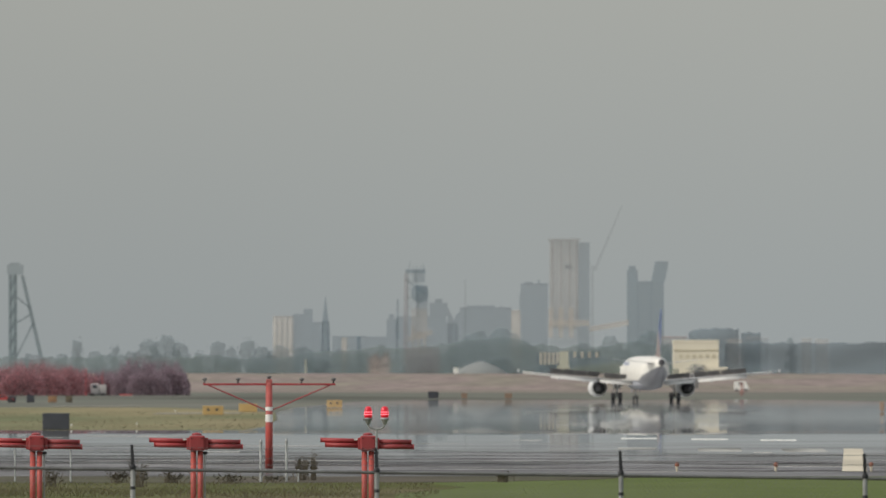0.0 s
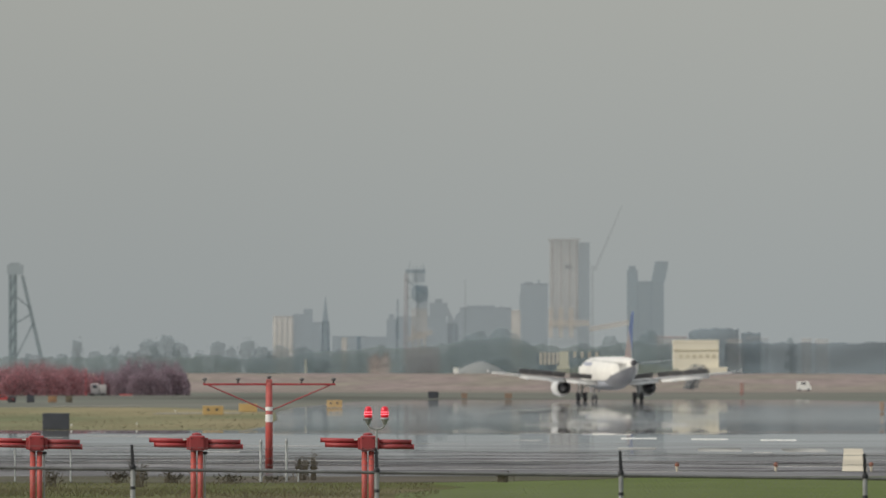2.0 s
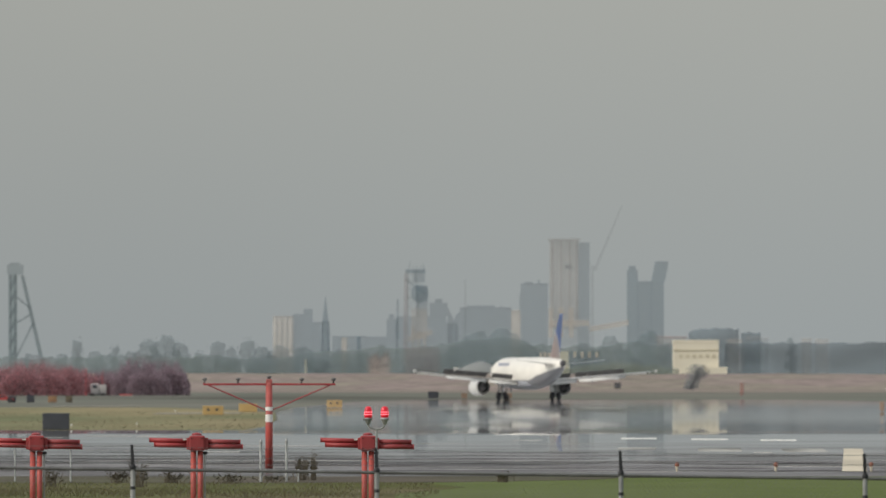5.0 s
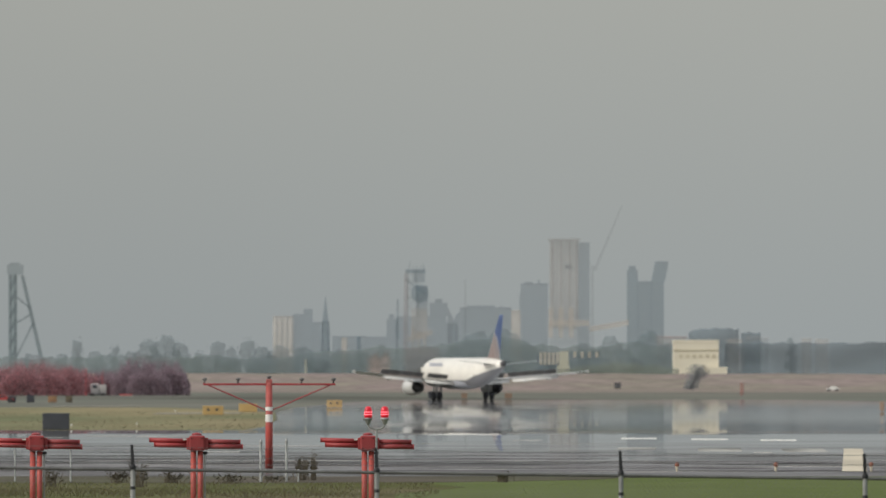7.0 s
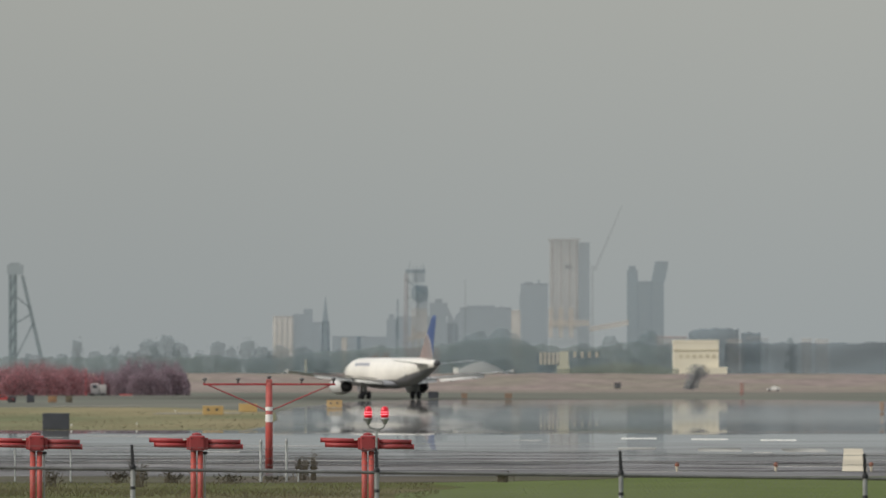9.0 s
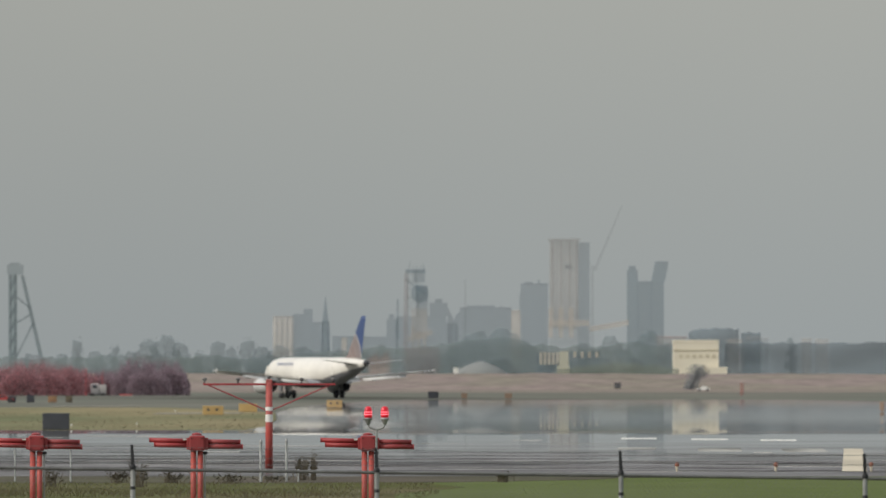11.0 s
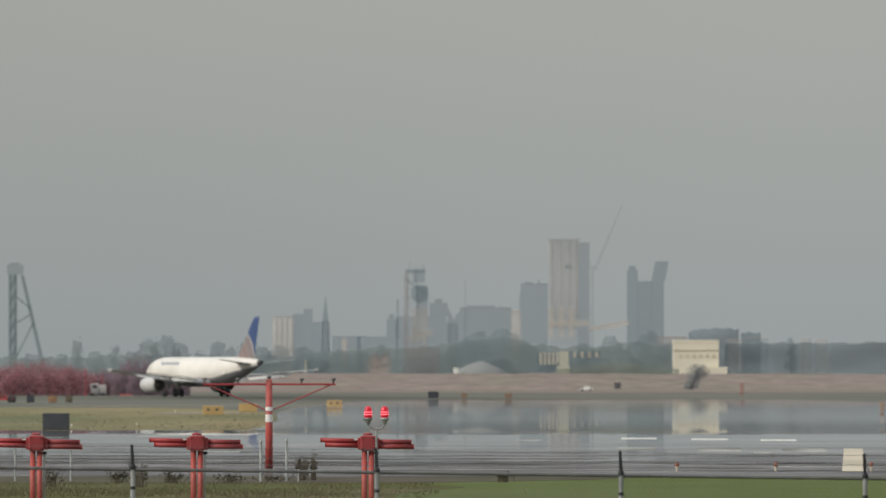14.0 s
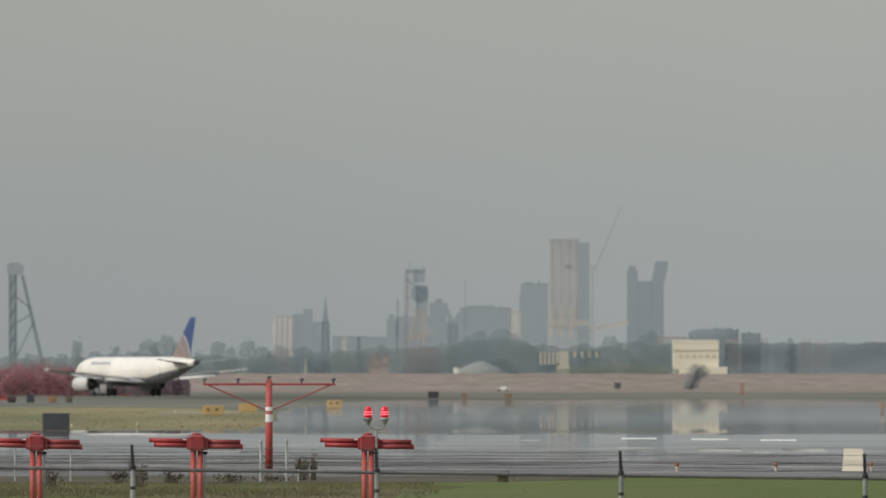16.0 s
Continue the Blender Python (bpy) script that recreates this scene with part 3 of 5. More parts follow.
        part("gear_door", boxed(side * 4.16, side * 4.22, -.45, .45, 1.0, 2.5, .02), WING_GREY, gear)
        part("axle", tube(bmesh.new(), (side * 3.8 - .6, 0, .585), (side * 3.8 + .6, 0, .585), .09), STEEL, gear)
    # spoiler panels, hinged along their front edge
    panels = []
    for side in (-1, 1):
        for x0, x1 in ((2.7, 5.6), (6.3, 7.95), (7.97, 9.62), (9.64, 11.29), (11.31, 12.9)):
            xm = (x0 + x1) / 2
            le, te, z, th = wing_frame(side, xm)
            yaw = math.degrees(math.atan2(-(wing_frame(side, x1)[1] - wing_frame(side, x0)[1]), x1 - x0)) * -side
            roll = math.degrees(math.atan(.093)) * -side
            hinge = pose(side * xm, te + .80, z + .20 * th + .06, 0, roll, yaw)
            w = (x1 - x0) / 2 - .004
            sp = part("spoiler", boxed(-w, w, -.92, 0, -.02, .02, .008), SPOILER_SHADE, jet, "raised spoiler panel, its rear shade painted dark grey", at=hinge)
            panels.append((sp, hinge))
    # fin with dorsal fillet
    secs = []
    for z, le, te, th in ((5.55, -10.4, -17.3, .10), (6.1, -12.1, -17.4, .24), (8.5, -14.25, -18.0, .19), (11.35, -16.85, -18.85, .11), (11.8, -17.45, -18.95, .07)):
        sec = aerofoil(le, te, 0, 0, th)
        secs.append([Vector((p.z - .0, p.y, z)) for p in sec])
    part("fin", loft(bmesh.new(), secs), FIN, jet, "blue fin with pale globe at its foot", True)
    # nose gear
    ng = part("nose_gear", tube(bmesh.new(), (0, 12.64, .35), (0, 12.4, 2.0), .09, .11), STEEL, jet, "nose landing gear leg")
    part("gear_door", boxed(-.55, -.5, 11.6, 12.6, 1.1, 1.9, .01), HULL, ng)
    part("gear_door", boxed(.5, .55, 11.6, 12.6, 1.1, 1.9, .01), HULL, ng)

    def wheel(x, y, r, w, parent):
        prof = ((r * .5, -w * .5), (r * .9, -w * .5), (r, -w * .3), (r, w * .3), (r * .9, w * .5), (r * .5, w * .5))
        rings = [[Vector((h, q.x, q.y)) for q in ring] for ring, h in ((
            [Vector((rr * math.cos(2 * math.pi * i / 24), rr * math.sin(2 * math.pi * i / 24), 0)) for i in range(24)], hh) for rr, hh in prof)]
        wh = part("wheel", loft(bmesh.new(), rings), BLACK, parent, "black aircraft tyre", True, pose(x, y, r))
        part("hub", loft(bmesh.new(), [[Vector((h, rr * math.cos(2 * math.pi * i / 12), rr * math.sin(2 * math.pi * i / 12))) for i in range(12)]
                                       for rr, h in ((r * .3, -w * .46), (r * .5, -w * .4), (r * .5, w * .4), (r * .3, w * .46))]), STEEL, wh, "grey wheel hub")
        return wh
    wheels = [(wheel(side * 3.8 + dx, 0, .585, .43, jet), side * 3.8 + dx, 0, .585) for side in (-1, 1) for dx in (-.465, .465)]
    wheels += [(wheel(dx, 12.64, .38, .22, jet), dx, 12.64, .38) for dx in (-.25, .25)]
    return jet, panels, wheels


airliner, spoilers, jet_wheels = build_airliner()


# ---- perimeter fence ----
def build_fence():
    fence = thing("chain_link_fence", pose(0, 126.8, 0), "galvanised chain-link fence with barbed wire on black arms", "fence")
    top = lambda x: 1.797 - 0.0125 * (x + 5.5)
    for i in range(-3, 6):
        x = -3.876 + 3.05 * i
        z = top(x)
        part("post", tube(bmesh.new(), (x, 0, -.1), (x, 0, z + .03), .030, seg=12), STEEL, fence, "grey galvanised post")
        part("post_cap", loft(bmesh.new(), spin(((.036, z), (.040, z + .03), (.030, z + .06), (.01, z + .075)), 10, (x, 0, 0))), DARK_STEEL, fence)
        bm = bmesh.new()
        loft(bm, [[Vector((x + dx + o, dy, zz)) for dx, dy in ((-w, -.02), (w, -.02), (w, .02), (-w, .02))] for o, w, zz in ((0, .021, z + .02), (-.004, .021, z + .15), (-.012, .017, z + .31))])
        part("barb_arm", bm, DARK_STEEL, fence, "black barbed-wire arm")
        part("tie_band", loft(bmesh.new(), spin(((.034, z - .25), (.034, z - .21)), 10, (x, 0, 0))), DARK_STEEL, fence)
    xs = [-13 + 0.25 * i for i in range(125)]
    part("top_rail", bent(bmesh.new(), [Vector((x, 0, top(x))) for x in (-13, 18)], .021, 8), WIRE, fence, "dark grey top rail")
    for k, h in enumerate((.087, .17, .29)):
        bm = bmesh.new()
        pts = [Vector((x, 0, top(x) + h - .012 * (1 - ((((x + 3.876) % 3.05) / 3.05 - .5) * 2) ** 2))) for x in xs]
        for a, b in zip(pts, pts[1:]):
            tube(bm, a, b, .0028, seg=4)
        for x in xs[::1]:
            z = top(x) + h - .012 * (1 - ((((x + 3.876) % 3.05) / 3.05 - .5) * 2) ** 2)
            tube(bm, (x + .1, -.012, z - .014), (x + .11, .012, z + .014), .002, seg=3)
        part("barbed_wire", bm, WIRE, fence, "thin barbed wire")
    # fabric: two families of zigzag wires, drawn as straight diagonals
    verts, faces = [], []

    def rod(a, b, r):
        d = Vector(b) - Vector(a)
        side = Vector((d.z, 0, -d.x)).normalized() * r
        base = len(verts)
        for p in (a, b):
            for o in (side, -side * .5 + Vector((0, r, 0)), -side * .5 - Vector((0, r, 0))):
                verts.append(tuple(Vector(p) + o))
        for i in range(3):
            j = (i + 1) % 3
            faces.append((base + i, base + j, base + 3 + j, base + 3 + i))
    step = .072
    for i in range(420):
        x = -13 + i * step
        for sgn in (1, -1):
            z1 = top(x) - .015
            h = z1 - .05
            rod((x, .004 * sgn, z1), (x + sgn * h, .004 * sgn, .05), .0010)
    for i in range(430):
        x = -13 + i * step
        z = top(x) - .01
        if i % 2 == 0:
            rod((x, -.02, z - .02), (x + .02, -.02, z + .028), .003)
    tagged(raw("wire_mesh", verts, faces, WIRE, fence, "diamond wire mesh"), kind="stuff")


build_fence()


# ---- orange antenna units, obstruction light, light bar ----
def antenna_unit(m):
    u = thing("localizer_antenna", m, "red-orange runway antenna with paired horizontal tubes on twin masts", "antenna", "antenna row")
    part("housing", boxed(-.150, .165, -.14, .14, 1.475, 1.785, .03), RED_PAINT, u, "red box housing")
    part("cap", loft(bmesh.new(), spin(((.10, 1.79), (.10, 1.82), (.03, 1.845)), 12)), RED_PAINT, u)
    for x0, x1, z, r, nm in ((-.955, -.12, 1.675, .046, "tube"), (.13, .88, 1.655, .046, "tube"), (-.86, -.12, 1.580, .052, "tube"), (.13, .93, 1.555, .052, "tube")):
        bm = bmesh.new()
        a = min(abs(x0), abs(x1))
        tube(bm, (x0, 0, z + (0.02 if x0 < 0 else 0.01)), (x1, 0, z), r, seg=14)
        t = part(nm, bm, RED_PAINT, u, "long red tube", True)
        e0 = x0 if x0 < 0 else x1
        part("end_cap", tube(bmesh.new(), (e0 - .012, 0, z + (.02 if e0 < 0 else 0)), (e0 + .012, 0, z + (.02 if e0 < 0 else 0)), r * 1.08, seg=14), RED_PAINT, t)
    for x in (.20, -.17):
        part("clamp", boxed(x - .035, x + .035, -.09, .09, 1.50, 1.74, .012), RED_PAINT, u)
    part("label_plate", boxed(-.28, -.19, -.062, -.045, 1.690, 1.715), WHITE_PAINT, u, "small white plate")
    for x in (-.068, .072):
        part("mast", tube(bmesh.new(), (x, 0, 0), (x, 0, 1.47), .058, seg=14), ORANGE_PAINT, u, "faded orange mast", True)
    part("bracket", boxed(.13, .22, -.03, .03, 1.40, 1.46, .01), DARK_STEEL, u)
    for x in (-.10, .11):
        part("bolt", tube(bmesh.new(), (x, -.155, 1.52), (x, -.135, 1.52), .014, seg=8), DARK_STEEL, u)
        part("bolt", tube(bmesh.new(), (x, -.155, 1.73), (x, -.135, 1.73), .014, seg=8), DARK_STEEL, u)
    part("conduit", tube(bmesh.new(), (.165, .02, 0), (.165, .02, 1.42), .016, seg=8), STEEL, u, "thin grey cable conduit")
    part("footing", boxed(-.25, .25, -.25, .25, -.05, .06, .02), STEEL, u)
    return u


s0 = antenna_unit(pose(-1.53, 206.5, -0.025))
for x in (-5.01, -8.28, -11.57):
    copy_thing(s0, pose(x, 206.5, -0.025))


def obstruction_light():
    o = thing("obstruction_light", pose(-1.33, 202.9, -0.02), "pair of lit red obstruction lamps on a grey pole", "warning light")
    part("pole", tube(bmesh.new(), (0, 0, 0), (0, 0, 1.92), .022, seg=10), STEEL, o, "grey pole")
    pts = [Vector((-.165, 0, 2.06))] + [Vector((.165 * math.cos(a), 0, 2.02 + .095 * math.sin(a))) for a in (math.pi + math.pi * i / 10 for i in range(11))] + [Vector((.165, 0, 2.06))]
    part("yoke", bent(bmesh.new(), pts, .018), STEEL, o, "curved grey pipe yoke", True)
    for x in (-.165, .165):
        base = part("lamp_base", loft(bmesh.new(), spin(((.03, 2.02), (.05, 2.05), (.062, 2.10), (.085, 2.12), (.088, 2.15), (.07, 2.16)), 16, (x, 0, 0))), STEEL, o, "grey cast lamp base", True)
        globe = part("globe", loft(bmesh.new(), spin(((.074, 2.155), (.078, 2.20), (.078, 2.29), (.068, 2.345), (.045, 2.375), (.01, 2.385)), 18, (x, 0, 0))), RED_GLASS, o, "glowing red glass globe", True)
        for z in (2.215, 2.262):
            part("lens_ring", loft(bmesh.new(), spin(((.0785, z), (.081, z + .003), (.081, z + .010), (.0785, z + .013)), 18, (x, 0, 0)), cap=False), LAMP_GLOW, globe, "bright lens ring", True)
        part("bolt", boxed(x - .10, x - .075, -.03, .03, 2.10, 2.15, .005), STEEL, base)


obstruction_light()


LAMP_GREY = material("weathered_lamp_grey", (0.17, 0.165, 0.16), 0.6, 0.2, vary=0.2, grain=9)


def light_bar():
    b = thing("approach_light_bar", pose(-5.57, 325.0, 0.05), "orange T-shaped approach light bar with white pole bands", "light bar")
    part("pole", tube(bmesh.new(), (0, 0, 0), (0, 0, 2.75), .125, .105, 18), ORANGE_PAINT, b, "orange tapered pole", True)
    for z0, z1 in ((1.49, 1.73), (1.85, 1.97)):
        part("white_band", loft(bmesh.new(), spin(((.119, z0), (.119, z1)), 18), cap=False), WHITE_PAINT, b, "peeling white band", True)
    part("crossbar", boxed(-2.12, 2.13, -.045, .045, 2.665, 2.73, .01), RED_PAINT, b, "thin red crossbar")
    part("head", boxed(-.10, .10, -.09, .09, 2.70, 2.86, .02), ORANGE_PAINT, b)
    for sgn in (-1, 1):
        part("brace", tube(bmesh.new(), (sgn * .12, 0, 1.88), (sgn * 1.95, 0, 2.67), .021, seg=8), RED_PAINT, b, "diagonal red brace")
    for x in (-2.07, -1.0, 0.0, 1.04, 2.06):
        lamp = part("lamp_stem", tube(bmesh.new(), (x, 0, 2.73), (x, 0, 2.80 if x else 2.86), .022, seg=8), DARK_STEEL, b)
        z = 2.80 if x else 2.87
        bm = loft(bmesh.new(), spin(((.03, 0), (.07, .03), (.08, .085), (.07, .09)), 14))
        part("lamp_head", bm, LAMP_GREY, lamp, "dark grey lamp cup", True, Matrix.Translation((x, 0, z)) @ pose(0, 0, 0, -12, 0, 0))


light_bar()


STAKE = material("zinc_grey_paint", (0.46, 0.48, 0.47), 0.6, vary=0.2, grain=8)


def grey_stake(x, d, h, r=.03):
    st = thing("grey_stake", pose(x, d, 0.03), "thin grey metal stake standing in the grass", "stake", "stakes")
    part("shaft", tube(bmesh.new(), (0, 0, 0), (0, 0, h), r, seg=8), STAKE, st)
    part("tip", loft(bmesh.new(), spin(((r * 1.5, h - .05), (r * 1.5, h), (r * .7, h + .07)), 8)), STEEL, st)


for x, z0, z1, r in ((-11.98, 0, .86, .022), (-11.2, 0, .84, .026), (-10.42, 0, .90, .022), (-5.1, 0, 1.13, .036), (-4.38, 0, 1.15, .032), (-4.05, 0, .30, .024)):
    grey_stake(x, 284, z1, r)


LAMP_CAP = material("rust_orange_paint", (0.24, 0.085, 0.05), 0.6, vary=0.2, grain=15)


def runway_lamp(x, d):
    l = thing("runway_edge_lamp", pose(x, d, 0.05), "small orange-topped runway edge lamp", "runway lamp", "edge lamps")
    part("stem", tube(bmesh.new(), (0, 0, 0), (0, 0, .17), .035, .05, 10), CREAM_MARK, l, "pale stem")
    part("cap", loft(bmesh.new(), spin(((.05, .16), (.075, .18), (.07, .25), (.03, .29)), 12)), LAMP_CAP, l, "dull rust-orange cap", True)


for x in (7.24, 10.3, 13.25):
    runway_lamp(x, 314)


# ---- airfield signs ----
def sign(x, d, w, h, mat, label, legs=2, marks=0, z=0.03):
    g = thing("airfield_sign", pose(x, d, z), label, "sign", "airfield signs")
    part("panel", boxed(-w / 2, w / 2, -.1, .1, .07, .16 + h, .03), mat, g)
    for i in range(legs):
        xx = -w / 2 + w * (i + .5) / legs
        part("leg", tube(bmesh.new(), (xx, 0, 0), (xx, 0, .18), .04, seg=8), STEEL, g)
    for i in range(marks):
        xx = -w * .30 + i * w * .42
        part("marking", boxed(xx, xx + w * .13, -.112, -.1, .16 + h * .35, .16 + h * .65), SIGN_DARK, g, "dark marking bar")


# yellow dulled in the colour for haze over the far sign
SIGN_HAZED = material("hazed_sign_yellow", (0.40, 0.27, 0.12), 0.6, vary=0.15, grain=3)
SIGN_AMBER = material("dull_amber", (0.25, 0.175, 0.125), 0.7, vary=0.1, grain=3)
sign(-18.31, 808.0, 1.66, .62, SIGN_YELLOW, "yellow taxiway sign with dark markings", marks=2)
sign(-16.91, 879.8, 1.60, .62, SIGN_YELLOW, "yellow taxiway sign standing in grass")
sign(-10.85, 1014.5, 1.55, .66, SIGN_HAZED, "yellow taxiway sign at the paving edge", marks=2)
sign(3.11, 1480, .85, .75, SIGN_AMBER, "small amber sign far across the runway", 1)
sign(9.55, 1480, 1.05, .75, SIGN_AMBER, "small amber sign far across the runway", 1)
sign(-1.41, 1480, 1.55, .95, SIGN_DARK, "dark back of an airfield sign")
sign(38.85, 898, .40, .75, SIGN_AMBER, "narrow amber marker at the paving edge", 1, z=.05)
sign(-21.59, 566, 1.50, .84, SIGN_DARK, "large black sign panel seen from behind", 3)


# ---- weeds and grass ----
def weed(x, d, h, w, n, seed):
    rnd = random.Random(seed)
    verts, faces = [], []
    for i in range(n):
        a = rnd.uniform(-1, 1)
        x0, y0 = rnd.gauss(0, w * .2), rnd.gauss(0, w * .2)
        hh = h * rnd.uniform(.5, 1)
        x1, y1 = x0 + a * w * .5, y0 + rnd.gauss(0, w * .3)
        b = len(verts)
        t = rnd.uniform(.006, .012)
        verts += [(x0 - t, y0, 0), (x0 + t, y0, 0), (x0 + (x1 - x0) * .4 + t, y0, hh * .6), (x0 + (x1 - x0) * .4 - t, y0, hh * .6), (x1, y1, hh)]
        faces += [(b, b + 1, b + 2, b + 3), (b + 3, b + 2, b + 4)]
        for k in range(7):
            u = rnd.uniform(.4, 1)
            cx, cz = x0 + (x1 - x0) * u, hh * u
            b = len(verts)
            l = rnd.uniform(.03, .08)
            dx, dz = rnd.uniform(-l, l), rnd.uniform(-l * .4, l)
            verts += [(cx, y1, cz), (cx + dx, y1 - .02, cz + dz), (cx + dx + .02, y1 + .02, cz + dz - .03)]
            faces.append((b, b + 1, b + 2))
    ob = raw("weed", verts, faces, WEED)
    ob.matrix_basis = pose(x, d, .02)
    tagged(ob, "tuft of tall dead brown weeds", "weed", "weeds")


for i, (x, d, h, w, n) in enumerate(((-9.02, 281, .45, .5, 16), (-7.5, 281, .42, .5, 18), (-8.07, 270, .85, .5, 14), (-8.56, 281, .4, .3, 8),
                                      (-5.87, 279, .35, .6, 14), (-3.92, 288, .80, .35, 14), (-3.66, 288, .95, .2, 12), (-4.1, 288, .7, .25, 10),
                                      (1.7, 283, .32, .4, 14), (-10.44, 270, .62, .5, 14), (-4.74, 281, .3, .6, 12))):
    weed(x, d, h, w * 1.1, n * 2, i)


def grass_field():
    rnd = random.Random(4)
    green, olive = ([], []), ([], [])
    for i in range(15000):
        y = rnd.uniform(246, 301)
        x = rnd.uniform(-1, 1) * y * .0455
        if y > 280 and x < 3:
            continue
        left = x < -.6 + 1.2 * noise.noise((x * .5, y * .06, 2))
        rough = noise.noise((x * .35, y * .05, 0)) + (0.35 if left else -0.25)
        h = rnd.uniform(.02, .055) * (1 + max(0, rough) * 2.8) if left else rnd.uniform(.008, .024)
        t = rnd.uniform(.006, .016)
        verts, faces = olive if left else green
        b = len(verts)
        verts += [(x - t, y, .02), (x + t, y, .02), (x + rnd.gauss(0, h * .6), y + rnd.gauss(0, .03), .03 + h)]
        faces.append((b, b + 1, b + 2))
    tagged(raw("grass_blades", *green, BLADE), "short green mown grass blades", "grass", kind="stuff")
    tagged(raw("grass_blades", *olive, OLIVE_BLADE), "rough olive and straw grass tufts", "grass", kind="stuff")


OLIVE_BLADE = material("olive_blade", (0.145, 0.150, 0.066), 0.9, vary=0.3, grain=0.5, alt=(0.145, 0.120, 0.070), spec=0.1, leafy=0.5)


def island_tufts():
    rnd = random.Random(14)
    verts, faces = [], []
    for i in range(900):
        y = 566 + 330 * rnd.random() ** 1.6
        x = rnd.uniform(-.0445, -.0178) * y
        if x > -0.0176 * y - max(0, (610 - y)) * .05:
            continue
        h = rnd.uniform(.02, .06) * (1 + .8 * noise.noise((x * .2, y * .02, 0)))
        w = rnd.uniform(.04, .16)
        b = len(verts)
        verts += [(x - w, y, .03), (x + w, y, .03), (x + rnd.gauss(0, w), y + rnd.gauss(0, .05), .03 + h)]
        faces.append((b, b + 1, b + 2))
    tagged(raw("dry_grass_tufts", verts, faces, STRAW), "uneven straw and olive grass tufts on the island", "grass", kind="stuff")


STRAW = material("straw_blades", (0.31, 0.265, 0.175), 0.95, vary=0.4, grain=0.15, alt=(0.20, 0.205, 0.13), spec=0.0, leafy=0.5)
island_tufts()
BLADE = material("grass_blade", (0.165, 0.215, 0.060), 0.9, vary=0.15, grain=0.5, alt=(0.175, 0.19, 0.066), spec=0.1, leafy=0.5)
grass_field()


# ---- trees ----
def clump(verts, faces, centre, rx, ry, rz, seed):
    """One lumpy mass of foliage with an uneven skin."""
    bm = bmesh.new()
    bmesh.ops.create_icosphere(bm, subdivisions=2, radius=1.0)
    base = len(verts)
    bm.verts.ensure_lookup_table()
    for v in bm.verts:
        k = 1 + .42 * noise.noise(v.co * 1.7 + Vector((seed * 3.1, seed * 1.7, 0))) + .25 * noise.noise(v.co * 4 + Vector((seed, 0, 0)))
        verts.append((centre[0] + v.co.x * k * rx, centre[1] + v.co.y * k * ry, centre[2] + v.co.z * k * rz))
    faces.extend(tuple(base + v.index for v in f.verts) for f in bm.faces)
    bm.free()


def fused(ob, voxel):
    """Melts overlapping clumps into one closed skin."""
    m = ob.modifiers.new("fuse", "REMESH")
    m.mode, m.voxel_size, m.use_smooth_shade = "VOXEL", voxel, True
    return ob


def far_tree(x, d, w, h, label, seed):
    """A tree seen from kilometres off: trunk, limbs, lobed clumps and loose leaf sprays."""
    rnd = random.Random(seed)
    t = thing("tree", pose(x, d, 0), label, "tree", "far trees")
    bm = bmesh.new()
    tube(bm, (0, 0, -.1), (0, 0, h * .6), .3, .15, 7)
    verts, faces = [], []
    for i in range(18):
        u = .06 + .82 * (i / 17)
        a = rnd.uniform(0, 6.28)
        rr = .34 * w * math.sin(math.pi * min(.96, .2 + .75 * u)) * rnd.uniform(.3, 1)
        k = Vector((rr * math.cos(a), rr * .5 * math.sin(a), h * u))
        tube(bm, (0, 0, k.z * .7), k, .12, .05, 5)
        r = w * rnd.uniform(.17, .27)
        clump(verts, faces, k, r, r * .7, min(r * .9, h * .2), seed + i * 7)
    sv, sf = [], []
    for i in range(130):
        a, u = rnd.uniform(0, 6.28), rnd.uniform(.1, 1)
        rr = .5 * w * math.sin(math.pi * (.12 + .8 * u)) ** .7 * rnd.uniform(.6, 1.05)
        p = Vector((rr * math.cos(a), rr * .6 * math.sin(a), h * u * 1.01))
        q = Vector((rnd.gauss(0, 1), rnd.gauss(0, 1), rnd.gauss(0, 1))).normalized()
        e1 = q.orthogonal().normalized() * rnd.uniform(.2, .5)
        e2 = q.cross(e1).normalized() * rnd.uniform(.2, .5)
        s = len(sv)
        sv += [tuple(p - e1), tuple(p - e2), tuple(p + e1), tuple(p + e2)]
        sf.append((s, s + 1, s + 2, s + 3))
    part("trunk", bm, FAR_BARK, t)
    fused(raw("crown", verts, faces, HAZED_LEAF, t), .42)
    raw("leaf_sprays", sv, sf, HAZED_LEAF, t)


